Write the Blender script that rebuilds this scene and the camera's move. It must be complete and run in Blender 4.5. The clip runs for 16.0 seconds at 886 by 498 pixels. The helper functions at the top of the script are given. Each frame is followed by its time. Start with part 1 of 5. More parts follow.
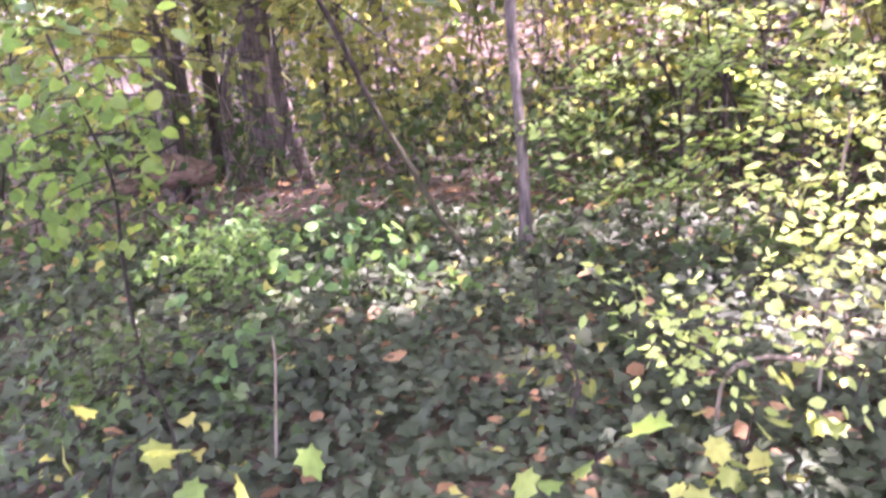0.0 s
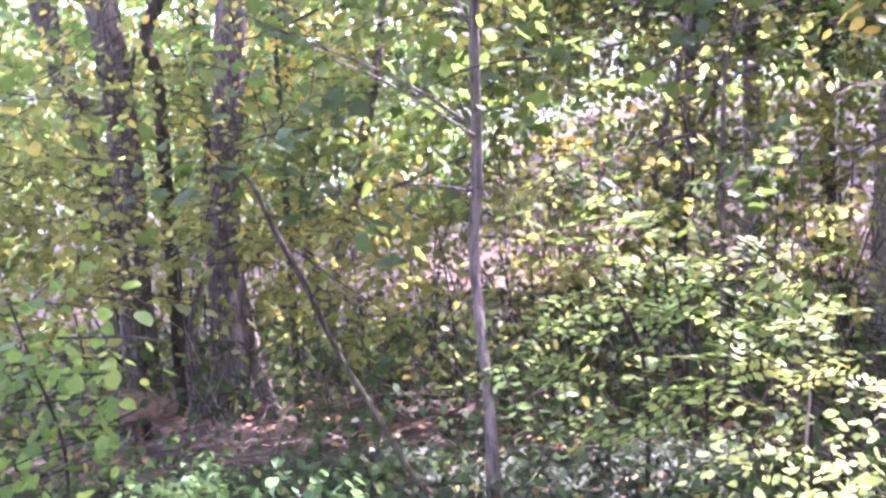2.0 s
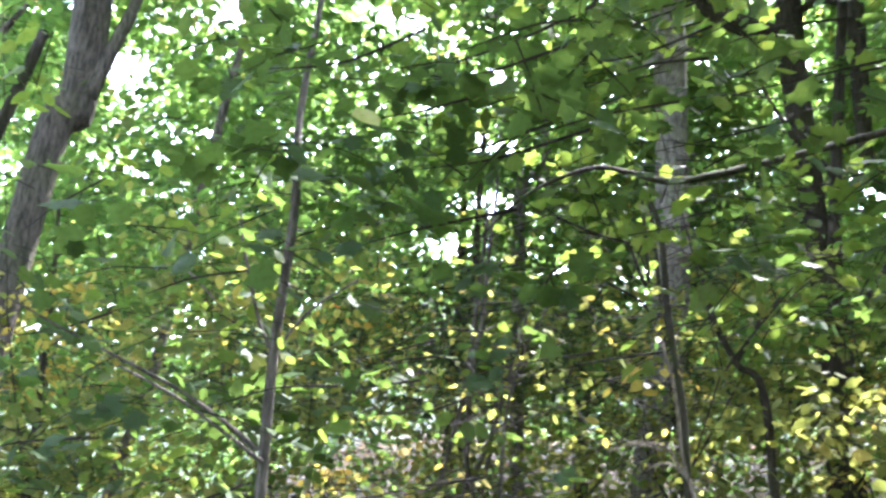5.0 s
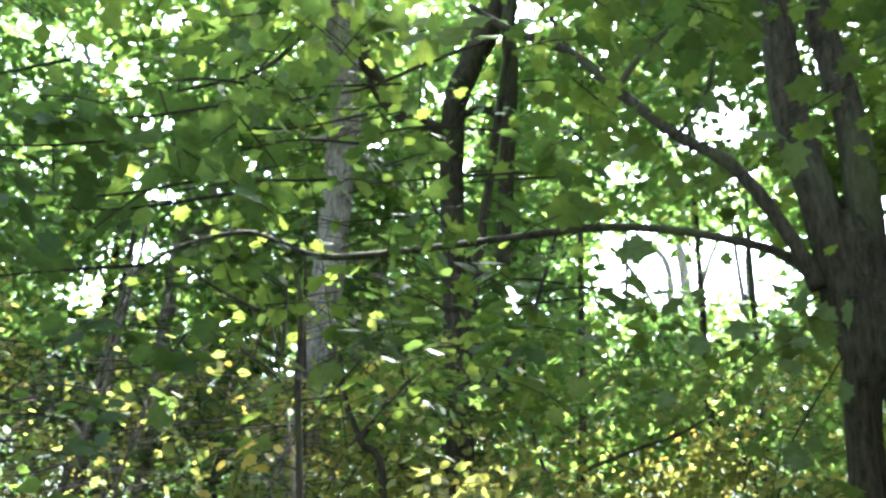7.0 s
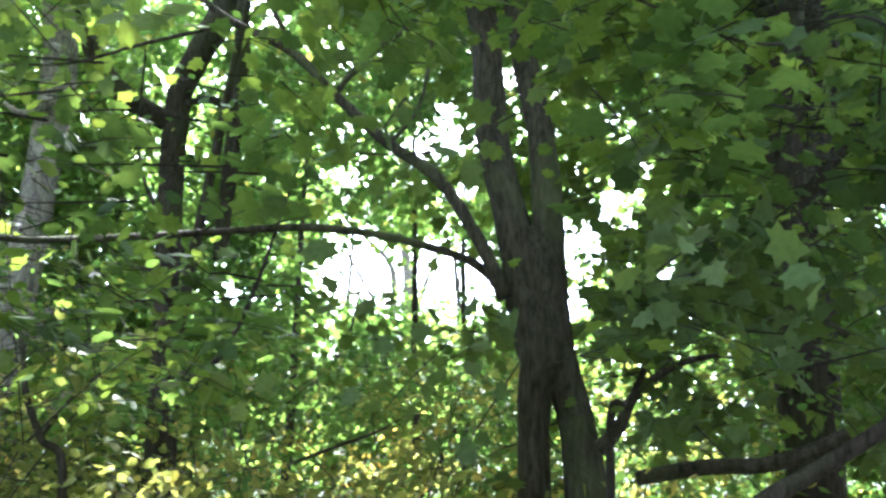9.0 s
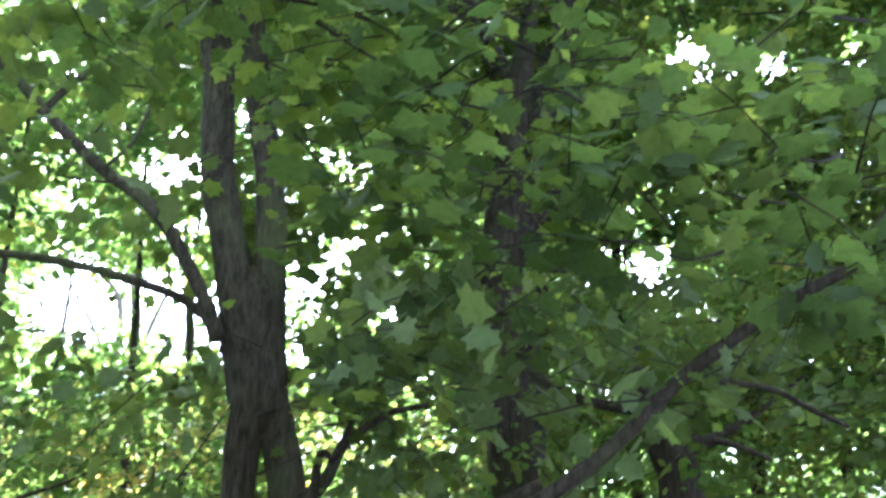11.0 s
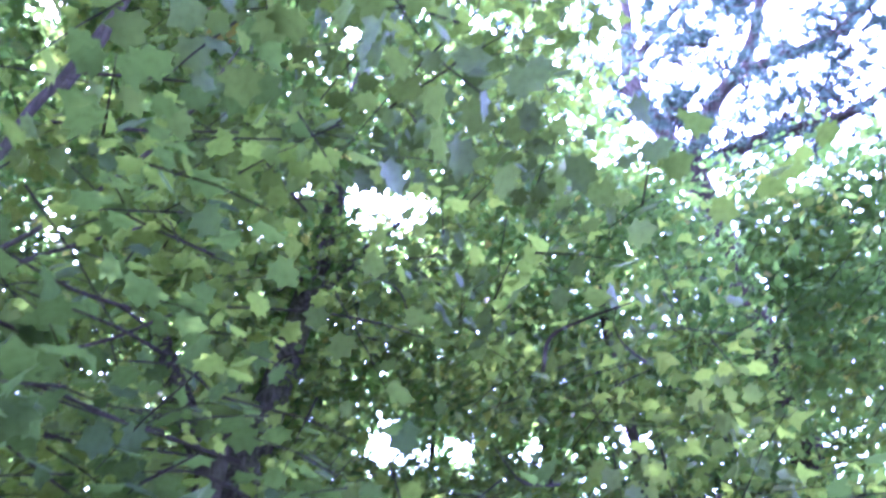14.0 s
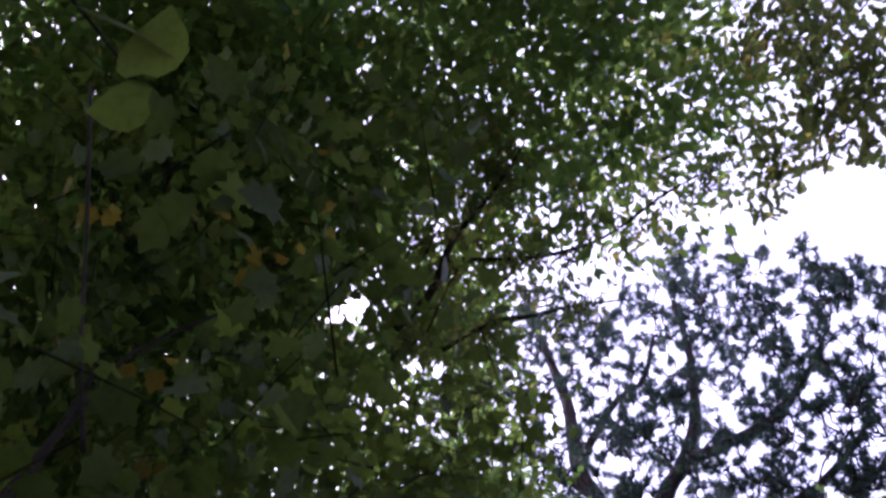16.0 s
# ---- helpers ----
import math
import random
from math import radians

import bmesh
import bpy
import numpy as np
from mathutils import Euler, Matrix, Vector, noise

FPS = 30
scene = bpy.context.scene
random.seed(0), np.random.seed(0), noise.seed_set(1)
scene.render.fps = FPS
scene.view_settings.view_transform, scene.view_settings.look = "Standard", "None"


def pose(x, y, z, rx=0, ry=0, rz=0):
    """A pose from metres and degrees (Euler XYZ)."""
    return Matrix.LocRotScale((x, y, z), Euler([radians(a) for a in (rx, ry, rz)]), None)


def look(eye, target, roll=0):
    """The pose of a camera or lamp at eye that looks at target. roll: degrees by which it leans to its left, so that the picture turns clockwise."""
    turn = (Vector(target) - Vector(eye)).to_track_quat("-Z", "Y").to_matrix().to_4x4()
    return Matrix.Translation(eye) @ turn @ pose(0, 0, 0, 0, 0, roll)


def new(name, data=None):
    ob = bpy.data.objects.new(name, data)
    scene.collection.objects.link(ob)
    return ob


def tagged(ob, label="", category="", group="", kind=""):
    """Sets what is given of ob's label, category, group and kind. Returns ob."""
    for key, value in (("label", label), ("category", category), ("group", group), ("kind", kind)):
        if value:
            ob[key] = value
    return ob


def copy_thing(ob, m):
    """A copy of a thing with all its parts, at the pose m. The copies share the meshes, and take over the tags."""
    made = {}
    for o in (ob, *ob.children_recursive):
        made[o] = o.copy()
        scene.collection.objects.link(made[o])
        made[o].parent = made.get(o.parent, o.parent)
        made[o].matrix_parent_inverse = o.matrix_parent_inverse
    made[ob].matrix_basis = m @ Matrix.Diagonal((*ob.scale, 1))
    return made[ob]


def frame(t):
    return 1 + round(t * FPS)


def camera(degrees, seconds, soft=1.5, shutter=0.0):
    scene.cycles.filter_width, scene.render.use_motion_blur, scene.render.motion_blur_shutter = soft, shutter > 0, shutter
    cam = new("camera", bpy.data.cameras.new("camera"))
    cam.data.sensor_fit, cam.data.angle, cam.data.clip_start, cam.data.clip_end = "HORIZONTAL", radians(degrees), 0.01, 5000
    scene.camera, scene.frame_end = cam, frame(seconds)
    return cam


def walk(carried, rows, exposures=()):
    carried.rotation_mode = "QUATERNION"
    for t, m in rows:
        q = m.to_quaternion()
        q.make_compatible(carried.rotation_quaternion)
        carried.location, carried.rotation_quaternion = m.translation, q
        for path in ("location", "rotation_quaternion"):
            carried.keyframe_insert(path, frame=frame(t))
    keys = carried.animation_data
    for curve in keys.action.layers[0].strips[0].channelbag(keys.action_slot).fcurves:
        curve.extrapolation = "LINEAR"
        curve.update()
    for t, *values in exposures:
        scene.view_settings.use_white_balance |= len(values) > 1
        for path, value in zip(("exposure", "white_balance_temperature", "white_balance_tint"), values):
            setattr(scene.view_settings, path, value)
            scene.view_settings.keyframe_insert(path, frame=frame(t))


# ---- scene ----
FOV = 52.21
cam = camera(FOV, 16.0, soft=2.6, shutter=0.35)

# seconds, place, heading (degrees to the right of +y), tilt, lean
PATH = [
    (0.0, -0.012, -0.043, 1.460, -2.40, -19.95, -3.10),
    (0.5, -0.013, -0.034, 1.514, -0.74, -15.61, -2.54),
    (1.0, -0.014, -0.010, 1.555, -0.14, -13.27, -2.38),
    (1.5, -0.000, 0.000, 1.600, 0.00, -10.25, -2.90),
    (2.0, 0.012, 0.007, 1.629, 0.26, -7.12, -2.66),
    (2.5, 0.002, 0.020, 1.688, 0.99, -3.71, -3.16),
    (3.0, -0.008, 0.042, 1.750, 4.53, 0.63, -2.60),
    (3.2, 0.000, 0.052, 1.762, 5.18, 2.69, -2.27),
    (5.3, -0.121, 0.125, 1.618, 18.10, 14.59, 2.39),
    (5.5, -0.108, 0.137, 1.625, 20.40, 15.23, 2.40),
    (6.0, -0.077, 0.125, 1.662, 26.95, 16.70, 2.52),
    (6.5, -0.012, 0.114, 1.672, 32.75, 17.68, 4.03),
    (7.0, 0.016, 0.085, 1.662, 36.45, 18.66, 3.30),
    (7.5, 0.047, 0.068, 1.660, 39.69, 19.08, 2.89),
    (8.0, 0.101, 0.047, 1.664, 46.10, 19.13, 3.09),
    (8.5, 0.086, -0.006, 1.651, 51.48, 19.35, 1.90),
    (8.7, 0.071, -0.036, 1.642, 52.45, 19.31, 1.57),
    (10.8, 0.226, -0.122, 1.680, 69.76, 21.10, -1.13),
    (11.0, 0.208, -0.147, 1.701, 71.21, 21.73, -1.40),
    (11.5, 0.202, -0.221, 1.794, 74.38, 27.26, -4.63),
    (12.0, 0.188, -0.210, 1.831, 78.31, 29.11, -4.56),
    (12.5, 0.117, -0.065, 1.885, 83.27, 31.06, -5.73),
    (13.0, 0.071, 0.050, 1.939, 87.69, 32.58, -7.16),
    (13.5, 0.116, -0.027, 1.977, 91.41, 38.16, -7.39),
    (14.0, 0.105, -0.129, 2.022, 95.30, 41.87, -8.34),
    (14.5, 0.029, -0.204, 2.078, 99.35, 48.28, -9.55),
    (15.0, 0.054, -0.204, 2.040, 104.04, 54.44, -14.13),
    (15.5, 0.027, -0.225, 2.045, 106.77, 59.91, -18.22),
    (16.0, 0.008, -0.229, 2.068, 111.51, 64.91, -24.25),
]


def row(t, x, y, z, yaw, tilt, lean):
    a, b = radians(yaw), radians(tilt)
    d = Vector((math.sin(a) * math.cos(b), math.cos(a) * math.cos(b), math.sin(b)))
    eye = Vector((x, y, z))
    return t, look(eye, eye + d, lean)


# seconds, stops, kelvin, tint
EXPOSURES = [(0.0, 4.9, 5850, 66), (1.0, 4.75, 5700, 66), (2.2, 4.7, 5300, 63), (3.2, 4.15, 5000, 46), (5.3, 4.0, 5450, 17), (8.7, 4.06, 5400, 12), (11.0, 4.38, 5250, 22), (12.0, 4.78, 5000, 42), (13.0, 4.87, 4700, 58),
             (14.3, 4.6, 4500, 62), (15.0, 3.3, 4650, 60), (15.5, 1.68, 5250, 54), (16.0, 0.98, 5450, 50)]
walk(cam, [row(*r) for r in PATH], EXPOSURES)

# ---- light ----
SUN_YAW, SUN_ELEV = 54.0, 58.0
world = bpy.data.worlds.new("sky")
scene.world = world
world.use_nodes = True
wn = world.node_tree.nodes
sky = wn.new("ShaderNodeTexSky")
sky.sky_type = "NISHITA"
sky.sun_disc = False
sky.sun_elevation = radians(SUN_ELEV)
sky.sun_rotation = radians(SUN_YAW)
sky.dust_density = 3.0
wn["Background"].inputs["Strength"].default_value = 0.15
# thin bright haze over the blue
haze = wn.new("ShaderNodeMix")
haze.data_type, haze.blend_type = "RGBA", "ADD"
haze.inputs["Factor"].default_value = 1.0
haze.inputs["B"].default_value = (4.6, 4.5, 4.4, 1)
world.node_tree.links.new(sky.outputs["Color"], haze.inputs["A"])
world.node_tree.links.new(haze.outputs["Result"], wn["Background"].inputs["Color"])
sun = new("sun", bpy.data.lights.new("sun", "SUN"))
sun.data.energy = 4.0
sun.data.angle = radians(0.6)
sun.data.color = (1.0, 0.93, 0.8)
a, b = radians(SUN_YAW), radians(SUN_ELEV)
sun.matrix_world = look((30 * math.sin(a) * math.cos(b), 30 * math.cos(a) * math.cos(b), 30 * math.sin(b)), (0, 0, 0))


# ---- materials ----
def material(name):
    m = bpy.data.materials.new(name)
    m.use_nodes = True
    nt = m.node_tree
    return m, nt, nt.nodes, nt.links, nt.nodes["Principled BSDF"]


def ramp(nodes, stops):
    r = nodes.new("ShaderNodeValToRGB")
    e = r.color_ramp.elements
    while len(e) < len(stops):
        e.new(0.5)
    for k, (p, c) in zip(e, stops):
        k.position, k.color = p, (*c, 1)
    return r


def leaf_material(name, stops, through_light=0.5, rough=0.5, spots=0.5, vary=0.34, turned=0.035, glow=(2.5, 2.38, 1.65)):
    """Thin leaf: diffuse and gloss on the face, light let through, colour differing leaf by leaf."""
    m, nt, n, l, p = material(name)
    geo = n.new("ShaderNodeNewGeometry")
    tc = n.new("ShaderNodeTexCoord")
    big = n.new("ShaderNodeTexNoise")
    big.inputs["Scale"].default_value = 0.9
    big.inputs["Detail"].default_value = 3
    l.new(tc.outputs["Object"], big.inputs["Vector"])
    mix = n.new("ShaderNodeMath")
    mix.operation = "MULTIPLY_ADD"
    l.new(geo.outputs["Random Per Island"], mix.inputs[0])
    mix.inputs[1].default_value = vary
    off = n.new("ShaderNodeMath")
    off.operation = "MULTIPLY_ADD"
    l.new(big.outputs["Fac"], off.inputs[0])
    off.inputs[1].default_value, off.inputs[2].default_value = 1.7, -0.38 - vary / 2
    l.new(off.outputs[0], mix.inputs[2])
    r = ramp(n, stops)
    l.new(mix.outputs[0], r.inputs["Fac"])
    # a few leaves have turned yellow
    odd = n.new("ShaderNodeMath")
    odd.operation = "GREATER_THAN"
    l.new(geo.outputs["Random Per Island"], odd.inputs[0])
    odd.inputs[1].default_value = 1 - turned
    autumn = n.new("ShaderNodeMix")
    autumn.data_type = "RGBA"
    l.new(odd.outputs[0], autumn.inputs["Factor"])
    l.new(r.outputs["Color"], autumn.inputs["A"])
    autumn.inputs["B"].default_value = (0.2, 0.19, 0.05, 1)
    fine = n.new("ShaderNodeTexNoise")
    fine.inputs["Scale"].default_value = 45
    fine.inputs["Detail"].default_value = 4
    l.new(tc.outputs["Object"], fine.inputs["Vector"])
    fr = ramp(n, [(0.3, (0.62, 0.6, 0.5)), (0.55, (1, 1, 1)), (0.9, (1.15, 1.1, 0.9))])
    l.new(fine.outputs["Fac"], fr.inputs["Fac"])
    mul = n.new("ShaderNodeMix")
    mul.data_type, mul.blend_type = "RGBA", "MULTIPLY"
    mul.inputs["Factor"].default_value = spots
    l.new(autumn.outputs["Result"], mul.inputs["A"])
    l.new(fr.outputs["Color"], mul.inputs["B"])
    p.inputs["Roughness"].default_value = rough
    p.inputs["Specular IOR Level"].default_value = 0.12
    l.new(mul.outputs["Result"], p.inputs["Base Color"])
    tr = n.new("ShaderNodeBsdfTranslucent")
    bright = n.new("ShaderNodeMix")
    bright.data_type, bright.blend_type = "RGBA", "MULTIPLY"
    bright.inputs["Factor"].default_value = 1.0
    bright.inputs["B"].default_value = (*glow, 1)
    l.new(mul.outputs["Result"], bright.inputs["A"])
    l.new(bright.outputs["Result"], tr.inputs["Color"])
    ms = n.new("ShaderNodeMixShader")
    ms.inputs[0].default_value = through_light
    l.new(p.outputs[0], ms.inputs[1])
    l.new(tr.outputs[0], ms.inputs[2])
    l.new(ms.outputs[0], n["Material Output"].inputs["Surface"])
    return m


def bark_material(name, dark, light, scale=(9, 9, 2.2), moss=0.0):
    m, nt, n, l, p = material(name)
    tc = n.new("ShaderNodeTexCoord")
    mp = n.new("ShaderNodeMapping")
    mp.inputs["Scale"].default_value = scale
    l.new(tc.outputs["Object"], mp.inputs["Vector"])
    no = n.new("ShaderNodeTexNoise")
    no.inputs["Scale"].default_value = 4
    no.inputs["Detail"].default_value = 7
    no.inputs["Roughness"].default_value = 0.7
    l.new(mp.outputs[0], no.inputs["Vector"])
    r = ramp(n, [(0.38, dark), (0.64, light)])
    l.new(no.outputs["Fac"], r.inputs["Fac"])
    col = r.outputs["Color"]
    patch = n.new("ShaderNodeTexNoise")
    patch.inputs["Scale"].default_value = 1.7
    patch.inputs["Detail"].default_value = 4
    l.new(tc.outputs["Object"], patch.inputs["Vector"])
    pr = ramp(n, [(0.5, (0, 0, 0)), (0.68, (1, 1, 1))])
    l.new(patch.outputs["Fac"], pr.inputs["Fac"])
    fac = n.new("ShaderNodeMath")
    fac.operation = "MULTIPLY"
    fac.inputs[1].default_value = moss
    l.new(pr.outputs["Color"], fac.inputs[0])
    mx = n.new("ShaderNodeMix")
    mx.data_type = "RGBA"
    l.new(fac.outputs[0], mx.inputs["Factor"])
    l.new(col, mx.inputs["A"])
    mx.inputs["B"].default_value = (0.07, 0.085, 0.03, 1)
    l.new(mx.outputs["Result"], p.inputs["Base Color"])
    p.inputs["Roughness"].default_value = 0.85
    p.inputs["Specular IOR Level"].default_value = 0.15
    bu = n.new("ShaderNodeBump")
    bu.inputs["Strength"].default_value = 0.9
    bu.inputs["Distance"].default_value = 0.035
    l.new(no.outputs["Fac"], bu.inputs["Height"])
    l.new(bu.outputs[0], p.inputs["Normal"])
    return m


def soil_material():
    m, nt, n, l, p = material("forest_soil")
    tc = n.new("ShaderNodeTexCoord")
    a = n.new("ShaderNodeTexNoise")
    a.inputs["Scale"].default_value = 0.8
    a.inputs["Detail"].default_value = 6
    b = n.new("ShaderNodeTexVoronoi")
    b.inputs["Scale"].default_value = 16
    for q in (a, b):
        l.new(tc.outputs["Object"], q.inputs["Vector"])
    r = ramp(n, [(0.3, (0.03, 0.022, 0.014)), (0.55, (0.075, 0.052, 0.03)), (0.75, (0.05, 0.05, 0.022))])
    l.new(a.outputs["Fac"], r.inputs["Fac"])
    mx = n.new("ShaderNodeMix")
    mx.data_type, mx.blend_type = "RGBA", "MULTIPLY"
    mx.inputs["Factor"].default_value = 0.6
    l.new(r.outputs["Color"], mx.inputs["A"])
    fl = ramp(n, [(0.0, (0.55, 0.5, 0.45)), (0.45, (1.0, 0.96, 0.88)), (1.0, (0.6, 0.55, 0.5))])
    l.new(b.outputs["Distance"], fl.inputs["Fac"])
    l.new(fl.outputs["Color"], mx.inputs["B"])
    l.new(mx.outputs["Result"], p.inputs["Base Color"])
    p.inputs["Roughness"].default_value = 0.95
    bu = n.new("ShaderNodeBump")
    bu.inputs["Strength"].default_value = 0.8
    bu.inputs["Distance"].default_value = 0.03
    l.new(b.outputs["Distance"], bu.inputs["Height"])
    l.new(bu.outputs[0], p.inputs["Normal"])
    return m


SOIL = soil_material()


def far_wood_material():
    """Leafy slope seen through the trees: uneven greens, darkened to hold the leaves' own shade, with deep relief."""
    m, nt, n, l, p = material("far_woodland")
    tc = n.new("ShaderNodeTexCoord")
    a = n.new("ShaderNodeTexNoise")
    a.inputs["Scale"].default_value = 1.6
    a.inputs["Detail"].default_value = 8
    a.inputs["Roughness"].default_value = 0.75
    l.new(tc.outputs["Object"], a.inputs["Vector"])
    r = ramp(n, [(0.35, (0.008, 0.015, 0.005)), (0.52, (0.022, 0.036, 0.01)), (0.7, (0.042, 0.055, 0.015))])
    l.new(a.outputs["Fac"], r.inputs["Fac"])
    l.new(r.outputs["Color"], p.inputs["Base Color"])
    p.inputs["Roughness"].default_value = 0.9
    bu = n.new("ShaderNodeBump")
    bu.inputs["Distance"].default_value = 0.6
    l.new(a.outputs["Fac"], bu.inputs["Height"])
    l.new(bu.outputs[0], p.inputs["Normal"])
    return m


FAR_WOOD = far_wood_material()
MAPLE = leaf_material("maple_leaf", [(0.0, (0.047, 0.072, 0.023)), (0.5, (0.077, 0.11, 0.034)), (0.85, (0.11, 0.143, 0.042)), (1.0, (0.15, 0.17, 0.04))], 0.66, turned=0, vary=0.22, glow=(1.95, 1.9, 0.85))
# copy of the maple leaf with shade put into its duller colour
MAPLE_PAINTED_SHADE = leaf_material("shaded_maple_leaf", [(0.0, (0.043, 0.070, 0.026)), (0.6, (0.068, 0.098, 0.036)), (1.0, (0.105, 0.135, 0.045))], 0.45, turned=0, vary=0.22, glow=(1.95, 1.9, 0.85))
# darkest maple copy: shade over the near sprays is put into the colour
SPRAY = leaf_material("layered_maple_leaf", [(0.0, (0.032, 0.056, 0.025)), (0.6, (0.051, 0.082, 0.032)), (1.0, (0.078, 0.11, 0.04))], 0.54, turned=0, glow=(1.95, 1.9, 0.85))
CANOPY = leaf_material("canopy_leaf", [(0.0, (0.036, 0.074, 0.022)), (0.5, (0.066, 0.118, 0.03)), (0.9, (0.115, 0.16, 0.038)), (1.0, (0.2, 0.19, 0.04))], 0.55, turned=0.015)
HAZEL = leaf_material("hazel_leaf", [(0.0, (0.05, 0.07, 0.022)), (0.4, (0.1, 0.118, 0.036)), (0.7, (0.155, 0.16, 0.048)), (1.0, (0.27, 0.195, 0.05))], 0.56, turned=0.045, vary=0.22)
GOLD = leaf_material("golden_leaf", [(0.0, (0.14, 0.16, 0.04)), (0.5, (0.27, 0.22, 0.055)), (0.9, (0.33, 0.21, 0.05)), (1.0, (0.28, 0.11, 0.04))], 0.45, turned=0)
HERB = leaf_material("herb_leaf", [(0.0, (0.035, 0.085, 0.03)), (0.6, (0.058, 0.115, 0.036)), (1.0, (0.095, 0.155, 0.04))], 0.4, turned=0)
LOCUST = leaf_material("locust_leaf", [(0.0, (0.075, 0.12, 0.03)), (0.6, (0.125, 0.19, 0.052)), (1.0, (0.25, 0.25, 0.06))], 0.45)
# sunlight on the near shrub is put into this brighter leaf colour
PAINTED_SUN_LEAF = leaf_material("sunlit_shrub_leaf", [(0.0, (0.16, 0.23, 0.07)), (0.6, (0.25, 0.31, 0.11)), (1.0, (0.38, 0.38, 0.15))], 0.5, turned=0)
# shade on the undergrowth is put into this darkened leaf colour
PAINTED_SHADE = leaf_material("shade_leaf", [(0.0, (0.022, 0.042, 0.016)), (0.6, (0.04, 0.066, 0.023)), (1.0, (0.075, 0.105, 0.033))], 0.35, turned=0.015)
IVY = leaf_material("ivy_leaf", [(0.0, (0.018, 0.027, 0.014)), (0.6, (0.031, 0.043, 0.021)), (0.95, (0.056, 0.066, 0.028)), (1.0, (0.1, 0.06, 0.03))], 0.15, 0.6, turned=0.02)
PALE = leaf_material("pale_leaf", [(0.0, (0.09, 0.15, 0.04)), (0.5, (0.2, 0.22, 0.06)), (1.0, (0.38, 0.33, 0.09))], 0.45, turned=0)
LITTER = leaf_material("dead_leaf", [(0.0, (0.09, 0.05, 0.025)), (0.5, (0.17, 0.1, 0.05)), (0.9, (0.26, 0.16, 0.08)), (1.0, (0.36, 0.2, 0.06))], 0.1, 0.7, turned=0)
NEEDLE = leaf_material("pine_needle", [(0.0, (0.025, 0.05, 0.045)), (0.6, (0.045, 0.08, 0.07)), (1.0, (0.08, 0.11, 0.07))], 0.15, turned=0)
AMBER = leaf_material("amber_maple_leaf", [(0.0, (0.1, 0.1, 0.025)), (0.6, (0.15, 0.11, 0.03)), (1.0, (0.16, 0.085, 0.025))], 0.6, turned=0, glow=(1.9, 1.75, 0.8))
OAK = leaf_material("oak_leaf", [(0.0, (0.05, 0.08, 0.03)), (0.6, (0.085, 0.105, 0.04)), (1.0, (0.18, 0.12, 0.045))], 0.55, turned=0.05)
BARK = bark_material("grey_bark", (0.04, 0.033, 0.026), (0.15, 0.128, 0.105), moss=0.25)
BARK_DARK = bark_material("dark_bark", (0.016, 0.013, 0.009), (0.058, 0.047, 0.034), moss=0.35)
BARK_PALE = bark_material("pale_bark", (0.1, 0.087, 0.074), (0.3, 0.265, 0.225), moss=0.15)
BARK_MAPLE = bark_material("maple_bark", (0.013, 0.011, 0.0065), (0.06, 0.051, 0.031), moss=0.6)
BARK_IVIED = bark_material("mottled_bark", (0.014, 0.012, 0.01), (0.11, 0.095, 0.08), (5, 5, 4), moss=0.5)
PINE_BARK = bark_material("pine_bark", (0.014, 0.01, 0.008), (0.055, 0.041, 0.031), (7, 7, 4))
SAPLING_BARK = bark_material("sapling_bark", (0.042, 0.035, 0.029), (0.15, 0.128, 0.106), moss=0.15)
TWIG = bark_material("twig_bark", (0.014, 0.011, 0.008), (0.05, 0.04, 0.03), (20, 20, 20))
STRAW = bark_material("dead_stem", (0.1, 0.08, 0.06), (0.28, 0.23, 0.17), (20, 20, 5))
LOG = bark_material("rotten_log", (0.07, 0.048, 0.03), (0.19, 0.135, 0.09), (3, 9, 9))


# ---- building tools ----
def ground_z(x, y):
    r = np.hypot(x, y)
    s = np.clip((r - 3) / 6, 0, 1)
    yaw = np.degrees(np.arctan2(x, y))
    side = np.clip((yaw + 6) / 18, 0, 1) * np.clip((72 - yaw) / 24, 0, 1)
    bank = np.clip((r - 9) / 17, 0, 1)
    return -0.5 * s * s * (3 - 2 * s) + 3.0 * side * bank * bank * (3 - 2 * bank)


def part(name, verts, faces, mat, parent=None, label="", smooth=True):
    me = bpy.data.meshes.new(name)
    me.from_pydata(verts, [], faces)
    me.materials.append(mat)
    if smooth:
        me.polygons.foreach_set("use_smooth", np.ones(len(me.polygons), bool))
    ob = new(name, me)
    ob.parent = parent
    if label:
        ob["label"] = label
    return ob


def tri_mesh(name, verts, tris, mat, parent=None, label=""):
    me = bpy.data.meshes.new(name)
    nv, nf = len(verts), len(tris)
    me.vertices.add(nv)
    me.vertices.foreach_set("co", np.ascontiguousarray(verts, np.float32).ravel())
    me.loops.add(nf * 3)
    me.loops.foreach_set("vertex_index", np.ascontiguousarray(tris, np.int32).ravel())
    me.polygons.add(nf)
    me.polygons.foreach_set("loop_start", np.arange(0, nf * 3, 3, dtype=np.int32))
    me.update(calc_edges=True)
    me.materials.append(mat)
    ob = new(name, me)
    ob.parent = parent
    if label:
        ob["label"] = label
    return ob


